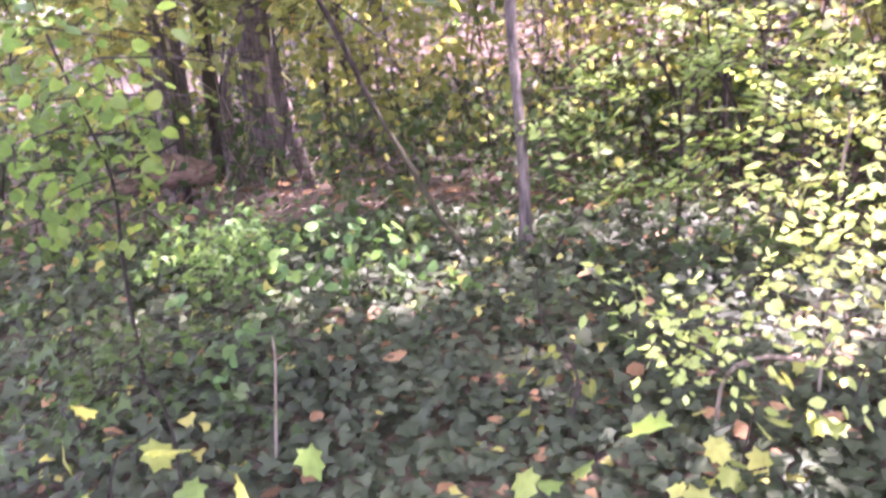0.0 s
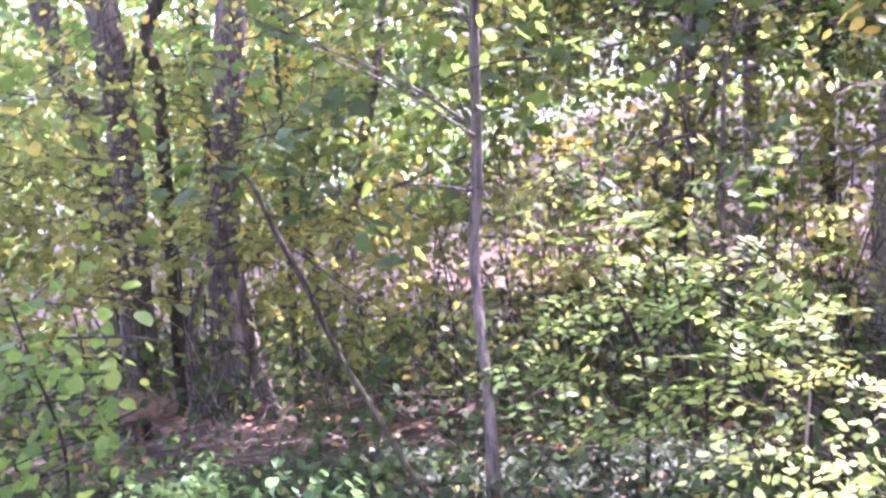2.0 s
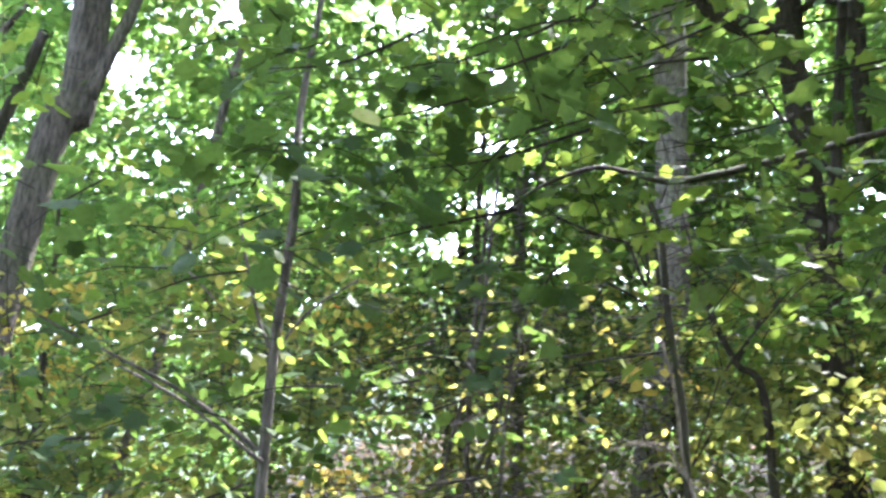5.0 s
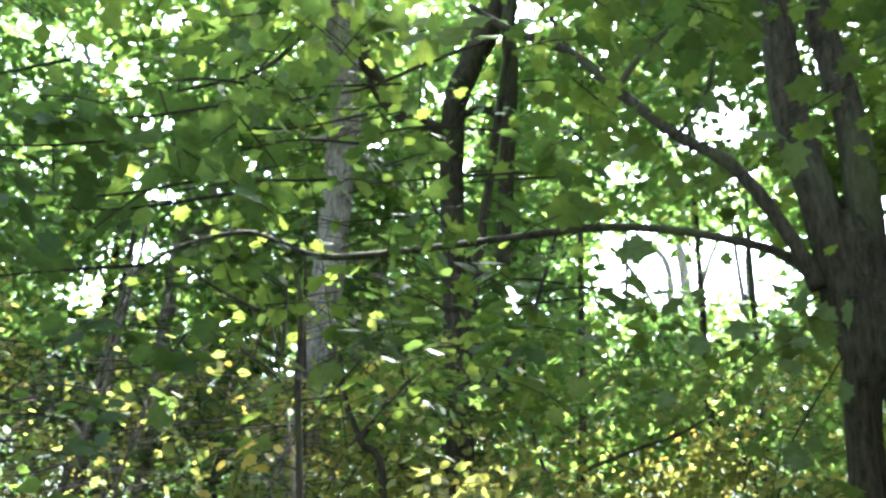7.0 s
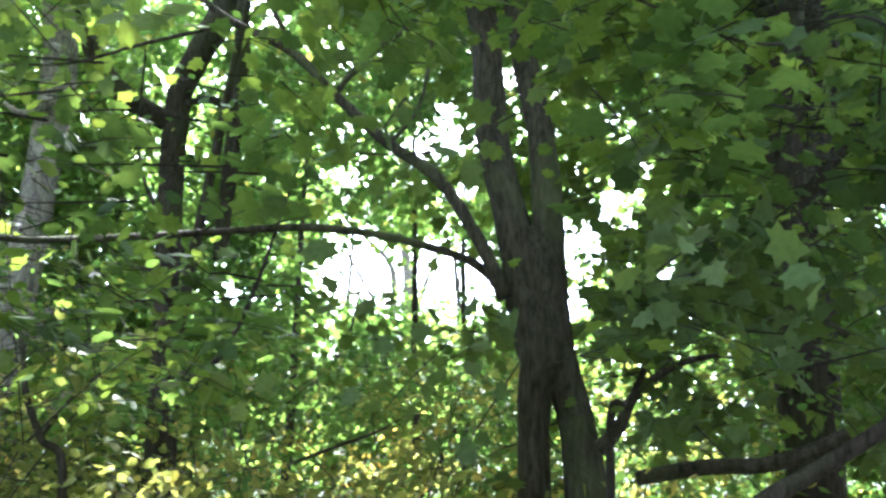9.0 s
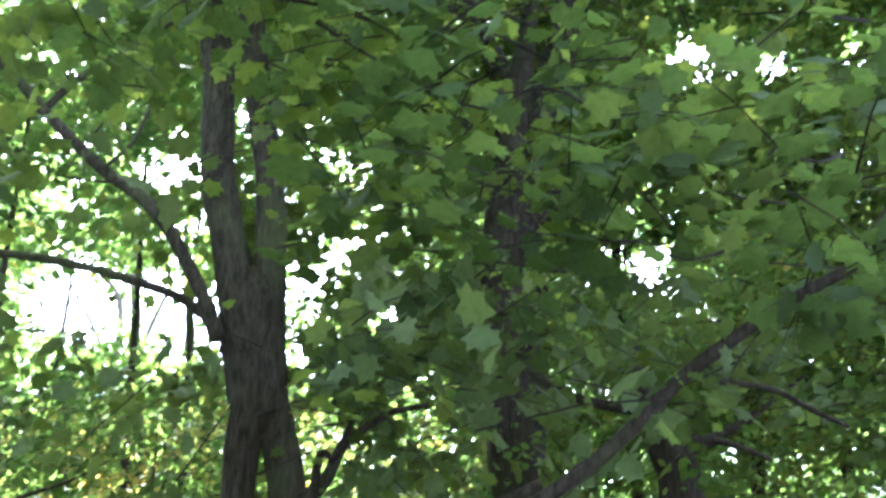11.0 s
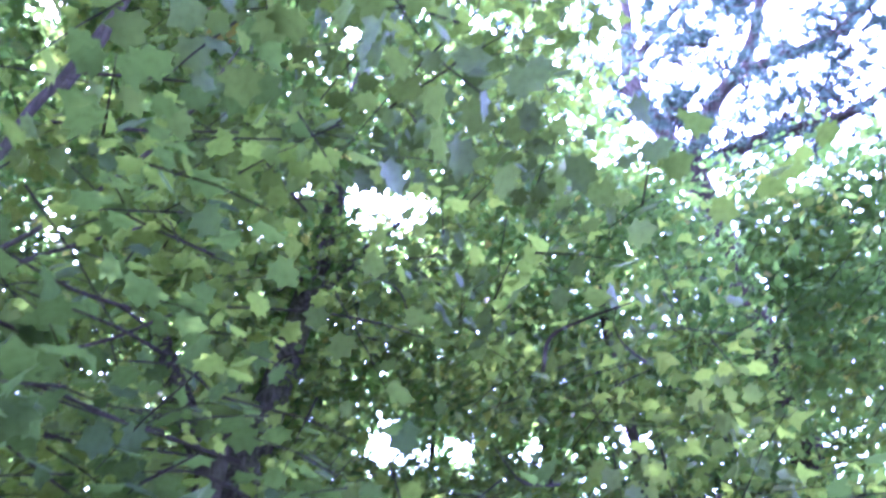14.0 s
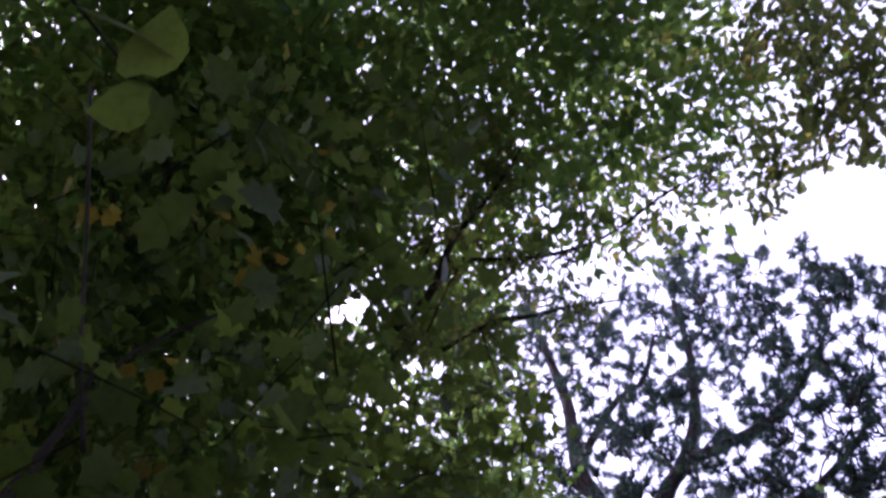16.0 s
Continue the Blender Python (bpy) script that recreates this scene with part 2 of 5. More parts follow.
def smooth_path(pts, per=6):
    """Catmull-Rom line through (x, y, z, radius) points."""
    p = np.array(pts, float)
    p = np.vstack([2 * p[0] - p[1], p, 2 * p[-1] - p[-2]])
    out = []
    for i in range(1, len(p) - 2):
        for k in range(per):
            t = k / per
            out.append(0.5 * (2 * p[i] + (p[i + 1] - p[i - 1]) * t + (2 * p[i - 1] - 5 * p[i] + 4 * p[i + 1] - p[i + 2]) * t * t
                              + (3 * p[i] - p[i - 1] - 3 * p[i + 1] + p[i + 2]) * t ** 3))
    out.append(p[-2])
    out = np.array(out)
    out[:, 3] = np.clip(out[:, 3], 0.0015, None)
    return out


def tube(pts, sides=10, wobble=0.06, per=6, seed=0):
    """Verts and faces of a tapered, uneven stem along the points."""
    rng = np.random.default_rng(seed)
    q = smooth_path(pts, per)
    n = len(q)
    tan = np.gradient(q[:, :3], axis=0)
    tan /= np.linalg.norm(tan, axis=1, keepdims=True) + 1e-9
    ref = np.array([0.31, 0.95, 0.05]) if abs(tan[0] @ np.array([0, 0, 1])) > 0.8 else np.array([0, 0, 1.0])
    verts, faces = [], []
    ang = np.arange(sides) / sides * 2 * np.pi
    lump = 1 + wobble * rng.standard_normal(sides)
    for i in range(n):
        u = np.cross(tan[i], ref)
        u /= np.linalg.norm(u) + 1e-9
        v = np.cross(tan[i], u)
        lump = np.clip(lump + wobble * 0.5 * rng.standard_normal(sides), 1 - 2.5 * wobble, 1 + 2.5 * wobble)
        rr = q[i, 3] * lump
        verts.extend((q[i, :3] + np.outer(np.cos(ang) * rr, u) + np.outer(np.sin(ang) * rr, v)).tolist())
    for i in range(n - 1):
        for k in range(sides):
            a0, a1 = i * sides + k, i * sides + (k + 1) % sides
            faces.append((a0, a1, a1 + sides, a0 + sides))
    faces.append(tuple(range((n - 1) * sides, n * sides)))
    faces.append(tuple(range(sides - 1, -1, -1)))
    return verts, faces


def stem(name, pts, mat, parent=None, label="", sides=10, wobble=0.06, seed=0):
    v, f = tube(pts, sides, wobble, 6, seed)
    ob = part(name, v, f, mat, parent, label)
    CENTRE[ob.name] = smooth_path(pts, 8)
    return ob


def thing(name, label="", category="", group="", kind=""):
    ob = new(name)
    ob.empty_display_size = 0.1
    return tagged(ob, label, category, group, kind)


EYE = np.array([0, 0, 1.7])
# camera positions by heading, for culling leaves in its view
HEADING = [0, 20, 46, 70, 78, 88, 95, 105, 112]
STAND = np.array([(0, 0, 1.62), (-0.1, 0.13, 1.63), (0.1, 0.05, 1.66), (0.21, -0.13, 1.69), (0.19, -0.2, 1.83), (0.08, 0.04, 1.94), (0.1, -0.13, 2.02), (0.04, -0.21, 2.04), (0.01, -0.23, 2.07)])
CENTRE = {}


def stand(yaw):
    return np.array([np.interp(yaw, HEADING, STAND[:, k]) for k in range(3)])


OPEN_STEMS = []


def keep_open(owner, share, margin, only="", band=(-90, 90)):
    """Culls leaves on the camera's sight lines to these stems, within a band of elevations."""
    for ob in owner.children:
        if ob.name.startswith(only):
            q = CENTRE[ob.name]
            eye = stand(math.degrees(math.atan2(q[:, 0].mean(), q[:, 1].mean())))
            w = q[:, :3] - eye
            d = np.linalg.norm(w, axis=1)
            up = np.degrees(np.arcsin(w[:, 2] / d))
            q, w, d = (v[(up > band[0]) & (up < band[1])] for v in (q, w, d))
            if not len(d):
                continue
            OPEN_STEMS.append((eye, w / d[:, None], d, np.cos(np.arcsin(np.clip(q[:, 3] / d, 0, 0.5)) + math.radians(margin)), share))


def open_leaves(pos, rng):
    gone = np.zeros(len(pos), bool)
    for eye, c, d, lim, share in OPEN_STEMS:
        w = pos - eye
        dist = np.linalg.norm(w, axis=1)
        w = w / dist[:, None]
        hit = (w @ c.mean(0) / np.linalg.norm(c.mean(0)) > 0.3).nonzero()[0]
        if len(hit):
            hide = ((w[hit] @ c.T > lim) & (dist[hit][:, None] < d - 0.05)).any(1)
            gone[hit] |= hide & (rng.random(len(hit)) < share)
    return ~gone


# leaf outlines lie in x (along) and y (across), with the stalk at 0
def fan(outline, centre=(0.4, 0, 0.0), drop=0.06):
    v = [centre] + [(x, y, -drop * abs(y) * 2) for x, y in outline]
    k = len(outline)
    return np.array(v), np.array([(0, i + 1, (i + 1) % k + 1) for i in range(k)])


def mirrored(half):
    return half + [(x, -y) for x, y in reversed(half) if y > 0]


MAPLE_SHAPE = fan(mirrored([(0.06, 0.0), (-0.06, 0.3), (0.12, 0.3), (0.28, 0.56), (0.42, 0.34), (0.68, 0.43), (0.74, 0.2), (1.0, 0.0)]), drop=0.1)
LOBED_SHAPE = fan(mirrored([(0.0, 0.0), (0.24, 0.52), (0.42, 0.2), (1.0, 0.0)]), drop=0.1)
KITE_SHAPE = (np.array([(0, 0, 0), (0.42, 0.31, -0.04), (1, 0, -0.05), (0.42, -0.31, -0.04)]), np.array([(0, 2, 1), (0, 3, 2)]))
IVY_SHAPE = fan(mirrored([(0.08, 0.0), (0.0, 0.3), (0.28, 0.48), (0.45, 0.25), (1.0, 0.0)]), drop=0.12)
OVATE_SHAPE = (np.array([(0, 0, 0), (0.3, 0.3, -0.04), (0.68, 0.24, -0.05), (1, 0, -0.06), (0.68, -0.24, -0.05), (0.3, -0.3, -0.04)]),
               np.array([(0, 3, 2), (0, 2, 1), (0, 4, 3), (0, 5, 4)]))
LEAFLET_SHAPE = (np.array([(0, 0, 0), (0.5, 0.22, -0.03), (1, 0, -0.03), (0.5, -0.22, -0.03)]), np.array([(0, 2, 1), (0, 3, 2)]))
LINDEN_SHAPE = fan(mirrored([(0.04, 0.0), (0.0, 0.22), (0.14, 0.4), (0.38, 0.46), (0.64, 0.36), (0.84, 0.17), (1.0, 0.0)]))
OAK_SHAPE = fan(mirrored([(0.0, 0.0), (0.25, 0.2), (0.36, 0.12), (0.55, 0.3), (0.64, 0.16), (0.82, 0.24), (1.0, 0.0)]))


def unit(v):
    return v / (np.linalg.norm(v, axis=-1, keepdims=True) + 1e-9)


def place_leaves(pos, axis, normal, size, shape):
    """Verts and triangles of leaves at pos, pointing along axis, facing normal."""
    tv, tf = shape
    x = unit(axis)
    y = unit(np.cross(normal, x))
    z = np.cross(x, y)
    v = pos[:, None] + size[:, None, None] * (tv[None, :, 0:1] * x[:, None] + tv[None, :, 1:2] * y[:, None] + tv[None, :, 2:3] * z[:, None])
    f = tf[None] + (np.arange(len(pos)) * len(tv))[:, None, None]
    return v.reshape(-1, 3), f.reshape(-1, 3)


def sprays(centres, rng, length=0.45, count=12, size=0.08, spread=0.35, flat=0.6, outward=None, droop=0.15, pinnate=False):
    """Leaf poses for twigs that start at the centres: each twig carries leaves alternately on both sides."""
    n = len(centres)
    a = rng.uniform(0, 2 * np.pi, n)
    d = np.stack([np.cos(a), np.sin(a), rng.normal(0, 0.3, n)], 1)
    if outward is not None:
        d = d + outward
    d = unit(d)
    up = unit(np.stack([rng.normal(0, 0.35, n), rng.normal(0, 0.35, n), np.ones(n)], 1))
    side = unit(np.cross(up, d))
    up = np.cross(d, side)
    L = length * rng.uniform(0.6, 1.3, n)
    t = (np.arange(count) + 0.6) / count
    t = np.clip(t[None] + rng.normal(0, 0.03, (n, count)), 0.02, 1.05)
    s = np.where(np.arange(count) % 2 == 0, 1.0, -1.0)[None] * np.ones((n, 1))
    bend = -droop * L[:, None] * t ** 2
    along = centres[:, None] + d[:, None] * (L[:, None] * t)[..., None] + np.array([0, 0, 1.0]) * bend[..., None]
    if pinnate:
        ax = d[:, None] * 0.35 + side[:, None] * s[..., None]
        pos = along
        nor = up[:, None] + rng.normal(0, 0.18, (n, count, 3))
    else:
        pos = along + side[:, None] * (s * rng.uniform(0.1, 1, (n, count)) * spread * L[:, None])[..., None] + rng.normal(0, 0.04, (n, count, 3))
        ax = d[:, None] * 0.7 + side[:, None] * (s * 0.8)[..., None] + rng.normal(0, 0.35, (n, count, 3)) + np.array([0, 0, -0.55 if flat < 1 else -0.3])
        nor = up[:, None] * flat + rng.normal(0, 0.5, (n, count, 3))
    sz = size * rng.uniform(0.6, 1.25, (n, count))
    tips = np.stack([centres, along[:, count // 2], along[:, -1]], 1)
    return pos.reshape(-1, 3), ax.reshape(-1, 3), nor.reshape(-1, 3), sz.reshape(-1), tips


def twig_mesh(name, lines, mat, parent, r0=0.004, r1=0.0015):
    """Thin three-sided twigs along many short lines (n, k, 3)."""
    n, k, _ = lines.shape
    tan = unit(np.gradient(lines, axis=1))
    u = unit(np.cross(tan, np.array([0.2, 0.3, 0.93])))
    v = np.cross(tan, u)
    rad = np.linspace(r0, r1, k)[None, :, None]
    rings = [lines + rad * (math.cos(q) * u + math.sin(q) * v) for q in (0, 2.09, 4.19)]
    verts = np.stack(rings, 2).reshape(-1, 3)
    base = (np.arange(n) * k * 3)[:, None, None]
    quads = []
    for i in range(k - 1):
        for j in range(3):
            a0, a1 = i * 3 + j, i * 3 + (j + 1) % 3
            quads += [(a0, a1, a1 + 3), (a0, a1 + 3, a0 + 3)]
    tris = (np.array(quads)[None] + base).reshape(-1, 3)
    return tri_mesh(name, verts, tris, mat, parent)


def foliage(parent, pts, rng, mat, shape, twigs=True, name="crown", label="", airy=False, **kw):
    pos, ax, nor, sz, tips = sprays(pts, rng, **kw)
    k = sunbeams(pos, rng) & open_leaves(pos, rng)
    if airy:
        k &= ~in_gap(pos, GAPS, rng.uniform(0.3, 1.0, len(pos)))
        close = np.linalg.norm(pos - EYE, axis=1) < 6.6
        k &= ~(close & in_gap(pos, CLEARINGS, rng.uniform(0.5, 1.05, len(pos))) & (rng.random(len(pos)) < 0.9))
    pos, ax, nor, sz = pos[k], ax[k], nor[k], sz[k]
    v, f = place_leaves(pos, ax, nor, sz, shape)
    ob = tagged(tri_mesh(name, v, f, mat, parent, label), kind="stuff")
    if twigs:
        tagged(twig_mesh("twigwork", tips, TWIG, parent), kind="stuff")
    return ob


def polar(rng, n, yaw, r, z):
    """Random points in a sector: headings, distances and heights above ground between the pairs given."""
    a = np.radians(rng.uniform(yaw[0], yaw[1], n))
    d = np.sqrt(rng.uniform(r[0] ** 2, r[1] ** 2, n))
    x, y = d * np.sin(a), d * np.cos(a)
    return np.stack([x, y, ground_z(x, y) + rng.uniform(z[0], z[1], n)], 1)


# ---- ground ----
def build_ground():
    rings = np.concatenate([np.linspace(0, 12, 61), np.geomspace(13, 400, 30)])
    seg = 96
    v, f = [(0, 0, 0)], []
    for r in rings[1:]:
        for k in range(seg):
            a = k / seg * 2 * math.pi
            x, y = r * math.sin(a), r * math.cos(a)
            rise = min(1.0, max(0.0, (r - 34) / 60))
            z = float(ground_z(x, y)) + 16 * rise * rise * (3 - 2 * rise) * (0.85 + 0.3 * noise.noise((x * 0.03, y * 0.03, 9))) + 0.05 * noise.noise((x * 0.9, y * 0.9, 0)) + 0.02 * noise.noise((x * 3, y * 3, 4))
            v.append((x, y, z))
    for k in range(seg):
        f.append((0, 1 + (k + 1) % seg, 1 + k))
    for i in range(len(rings) - 2):
        for k in range(seg):
            a0, a1 = 1 + i * seg + k, 1 + i * seg + (k + 1) % seg
            f.append((a0, a1, a1 + seg, a0 + seg))
    ob = part("ground", v, f, SOIL)
    ob.data.materials.append(FAR_WOOD)
    for q in ob.data.polygons:
        q.material_index = int(math.hypot(q.center.x, q.center.y) > 33)
    return tagged(ob, "dark brown forest floor with leaf mould and litter", "ground", kind="structure")


build_ground()


# ---- trees with visible stems ----
def tree(label, trunk, mat=BARK, limbs=(), name="tree", category="tree", sides=14, seed=1, group=""):
    t = thing(name, label=label, category=category, group=group)
    stem("trunk", trunk, mat, t, sides=sides, seed=seed)
    for i, q in enumerate(limbs):
        stem("limb", q, mat, t, sides=8, seed=seed + i + 1)
    return t


def add_limb(t, pts, mat, seed):
    stem("limb", pts, mat, t, sides=8, seed=seed)


sapling = tree("slender grey sapling with a few bare side twigs", [(0.21, 3.89, -0.08, 0.046), (0.21, 3.89, -0.06, 0.037), (0.20, 3.89, 0.43, 0.025), (0.17, 4.05, 1.07, 0.024), (0.20, 4.05, 1.46, 0.023), (0.21, 4.05, 2.07, 0.021), (0.25, 4.04, 2.69, 0.019), (0.25, 4.11, 3.19, 0.017), (0.30, 4.10, 3.69, 0.015), (0.36, 4.10, 4.22, 0.012)], SAPLING_BARK, name="sapling", seed=3)
add_limb(sapling, [(0.21, 4.05, 2.07, 0.010), (0.14, 4.05, 2.21, 0.009), (0.05, 4.05, 2.52, 0.008), (0.02, 4.05, 2.70, 0.005)], SAPLING_BARK, 4)
add_limb(sapling, [(0.23, 4.05, 2.11, 0.008), (0.36, 4.04, 2.28, 0.006), (0.55, 4.01, 2.42, 0.005)], SAPLING_BARK, 5)
add_limb(sapling, [(0.18, 4.05, 1.67, 0.010), (-0.00, 4.05, 1.80, 0.009), (-0.20, 4.05, 1.92, 0.008), (-0.58, 4.01, 2.09, 0.006), (-0.85, 3.96, 2.22, 0.004)], SAPLING_BARK, 6)
add_limb(sapling, [(0.18, 4.05, 1.38, 0.008), (-0.11, 4.05, 1.42, 0.006), (-0.34, 4.04, 1.36, 0.004)], SAPLING_BARK, 7)
add_limb(sapling, [(0.19, 3.90, 1.62, 0.010), (0.03, 3.90, 1.73, 0.009), (-0.17, 3.90, 1.86, 0.007), (-0.40, 3.88, 1.97, 0.005)], SAPLING_BARK, 8)
add_limb(sapling, [(0.17, 4.22, 1.68, 0.008), (0.03, 4.22, 1.78, 0.006), (-0.17, 4.23, 1.91, 0.005), (-0.36, 4.22, 2.00, 0.004)], SAPLING_BARK, 9)
bent = tree("bent bare dark stem leaning from a stump", [(0.15, 3.80, -0.07, 0.023), (0.15, 3.80, -0.12, 0.018), (-0.01, 3.80, -0.01, 0.015), (-0.16, 3.80, 0.19, 0.015), (-0.28, 3.79, 0.43, 0.014), (-0.43, 3.78, 0.72, 0.012), (-0.55, 3.76, 1.02, 0.012), (-0.67, 3.74, 1.29, 0.011), (-0.76, 3.72, 1.50, 0.008), (-0.89, 3.69, 1.55, 0.005)], BARK_DARK,
     [[(-0.27, 3.79, 0.40, 0.007), (-0.30, 3.79, 0.28, 0.004)], [(-0.59, 3.75, 1.19, 0.005), (-0.43, 3.78, 1.05, 0.005), (-0.25, 3.79, 0.92, 0.002)]], name="bent_stem", category="stem", sides=8, seed=5)
tree("thin dark forked twig rising from the ivy", [(0.28, 3.69, -0.07, 0.009), (0.28, 3.69, -0.03, 0.008), (0.36, 3.68, 0.15, 0.006), (0.46, 3.67, 0.30, 0.004)], BARK_DARK, name="twig", category="stem", sides=6, seed=6)
big = tree("tall grey tree with flared sunlit root base", [(-1.47, 6.33, -0.36, 0.250), (-1.47, 6.33, -0.13, 0.200), (-1.51, 6.32, 0.50, 0.128), (-1.50, 6.33, 0.98, 0.110), (-1.29, 6.42, 3.08, 0.120), (-1.18, 6.44, 3.88, 0.124), (-1.10, 6.55, 3.97, 0.130), (-1.09, 6.55, 5.11, 0.134), (-1.10, 6.55, 6.76, 0.129)], BARK,
     [[(-1.00, 6.47, 4.06, 0.056), (-0.90, 6.48, 4.40, 0.048), (-0.76, 6.49, 4.88, 0.040), (-0.69, 6.50, 5.45, 0.033)], [(-1.72, 6.16, -0.35, 0.088), (-1.72, 6.16, -0.15, 0.071), (-1.74, 6.16, 0.18, 0.053), (-1.71, 6.17, 0.46, 0.037), (-1.63, 6.19, 0.73, 0.020)], [(-1.18, 6.19, -0.34, 0.067), (-1.18, 6.19, -0.31, 0.053), (-1.27, 6.17, -0.01, 0.057), (-1.33, 6.16, 0.36, 0.052), (-1.36, 6.15, 0.72, 0.040)]], seed=7)
straight = tree("tall straight tree with grey bark", [(-2.25, 6.63, -0.42, 0.143), (-2.25, 6.63, 0.78, 0.115), (-2.23, 6.64, 1.56, 0.109), (-2.26, 6.62, 2.31, 0.110), (-2.34, 6.65, 2.94, 0.120), (-2.37, 6.64, 3.96, 0.119), (-2.39, 6.63, 5.19, 0.112)], BARK, seed=8)
tree("leaning grey tree behind foliage", [(-2.56, 7.16, -0.48, 0.125), (-2.56, 7.16, 0.94, 0.100), (-2.62, 7.13, 1.35, 0.095), (-2.83, 7.05, 2.38, 0.091), (-2.97, 6.99, 3.18, 0.082)], BARK, seed=9)
crooked = tree("thin crooked dark tree with bent stem", [(-1.94, 6.57, -0.40, 0.064), (-1.94, 6.57, 1.53, 0.051), (-1.94, 6.57, 2.12, 0.047), (-1.99, 6.55, 2.44, 0.047), (-1.81, 6.61, 2.84, 0.047), (-1.72, 6.63, 3.29, 0.048), (-1.54, 6.68, 3.96, 0.045), (-1.39, 6.71, 4.60, 0.037)], BARK_DARK, seed=10, sides=10)
tree("slanted dark dead stem", [(-1.93, 5.68, -0.30, 0.033), (-1.93, 5.68, 0.86, 0.026), (-2.10, 5.62, 1.12, 0.023), (-2.25, 5.56, 1.38, 0.015)], BARK_DARK, name="dead_tree", category="stem", sides=8, seed=11)
tree("leaning slim dark tree", [(-0.91, 7.44, -0.47, 0.059), (-0.91, 7.44, 0.31, 0.048), (-0.70, 7.47, 1.05, 0.047), (-0.57, 7.48, 1.64, 0.042), (-0.41, 7.49, 2.30, 0.038), (-0.10, 7.55, 4.38, 0.037), (0.04, 7.55, 5.20, 0.031)], BARK, seed=12, sides=10)
tree("thin upright dark stem", [(-0.98, 5.97, -0.31, 0.028), (-0.98, 5.97, 1.34, 0.023), (-0.98, 5.97, 1.95, 0.019), (-0.99, 5.97, 2.61, 0.015), (-1.02, 5.97, 3.16, 0.010)], BARK_DARK, name="young_stem", category="stem", sides=8, seed=13)
pale_pine = tree("tall pale pine trunk", [(4.11, 8.05, -0.55, 0.206), (4.11, 8.05, 0.60, 0.164), (4.12, 8.04, 1.64, 0.146), (4.32, 7.97, 2.90, 0.159), (4.36, 7.95, 4.05, 0.157), (4.38, 7.94, 5.22, 0.151), (4.37, 7.94, 6.40, 0.153), (4.22, 8.04, 7.59, 0.141), (4.08, 8.11, 9.99, 0.138)], BARK_PALE, [[(4.25, 7.76, 3.71, 0.040), (4.46, 7.64, 3.77, 0.034), (4.58, 7.57, 3.85, 0.023)], [(4.22, 7.78, 5.83, 0.043), (4.04, 7.88, 5.71, 0.033), (3.89, 7.96, 5.78, 0.018)], [(4.15, 7.76, 5.88, 0.043), (4.32, 7.67, 5.86, 0.037), (4.48, 7.58, 5.84, 0.018)]], seed=14)
pale_slim = tree("pale slim trunk behind the thicket", [(3.66, 10.43, -0.55, 0.120), (3.66, 10.43, 1.49, 0.096), (3.65, 10.43, 3.24, 0.083), (3.66, 10.42, 5.14, 0.079), (3.95, 10.34, 5.33, 0.058), (3.93, 10.35, 6.35, 0.045)], BARK_PALE, seed=15)
def thicket_stem(q, seed):
    tree("thin dark sapling stem in the thicket", q, BARK, name="young_stem", category="stem", sides=7, seed=seed, group="thicket stems")


thicket_stem([(1.65, 5.86, -0.31, 0.023), (1.65, 5.86, 2.00, 0.019), (1.72, 5.84, 2.56, 0.017), (1.75, 5.83, 3.02, 0.015), (1.79, 5.81, 3.43, 0.012), (1.80, 5.81, 3.76, 0.008)], 20)
thicket_stem([(1.49, 6.07, -0.33, 0.029), (1.49, 6.07, 1.25, 0.023), (1.66, 6.03, 2.08, 0.017), (1.75, 6.00, 2.92, 0.016), (1.80, 5.99, 3.46, 0.010)], 21)
thicket_stem([(1.73, 6.21, -0.36, 0.025), (1.73, 6.21, 1.23, 0.020), (1.91, 6.16, 1.85, 0.018), (2.06, 6.11, 2.39, 0.014), (2.15, 6.08, 2.77, 0.008)], 22)
thicket_stem([(1.73, 5.41, -0.26, 0.017), (1.73, 5.41, 1.61, 0.014), (1.80, 5.38, 2.19, 0.012), (1.96, 5.33, 2.58, 0.009), (2.11, 5.26, 2.80, 0.005)], 23)
thicket_stem([(1.89, 6.74, -0.42, 0.027), (1.89, 6.74, 0.93, 0.022), (2.03, 6.70, 1.34, 0.020), (2.08, 6.68, 1.79, 0.015), (2.13, 6.67, 2.22, 0.011)], 24)
curved = tree("thin curved dark stem with a pale foot", [(2.21, 4.09, -0.14, 0.022), (2.21, 4.09, 1.62, 0.017), (2.19, 4.10, 2.03, 0.017), (2.15, 4.13, 2.42, 0.016), (2.12, 4.14, 2.86, 0.013), (2.05, 4.18, 3.02, 0.009), (2.06, 4.16, 2.55, 0.009), (1.96, 4.21, 2.83, 0.006)], BARK_DARK, name="young_stem", category="stem", sides=8, seed=26)
tree("slim dark forked stem", [(2.99, 4.54, -0.23, 0.030), (2.99, 4.54, 1.92, 0.024), (2.86, 4.63, 2.26, 0.020), (2.77, 4.69, 2.49, 0.017), (2.72, 4.72, 2.76, 0.012)], BARK_DARK, [[(2.86, 4.63, 2.26, 0.014), (2.95, 4.57, 2.46, 0.012), (3.07, 4.48, 2.64, 0.009)]], name="young_stem", category="stem", sides=8, seed=27)
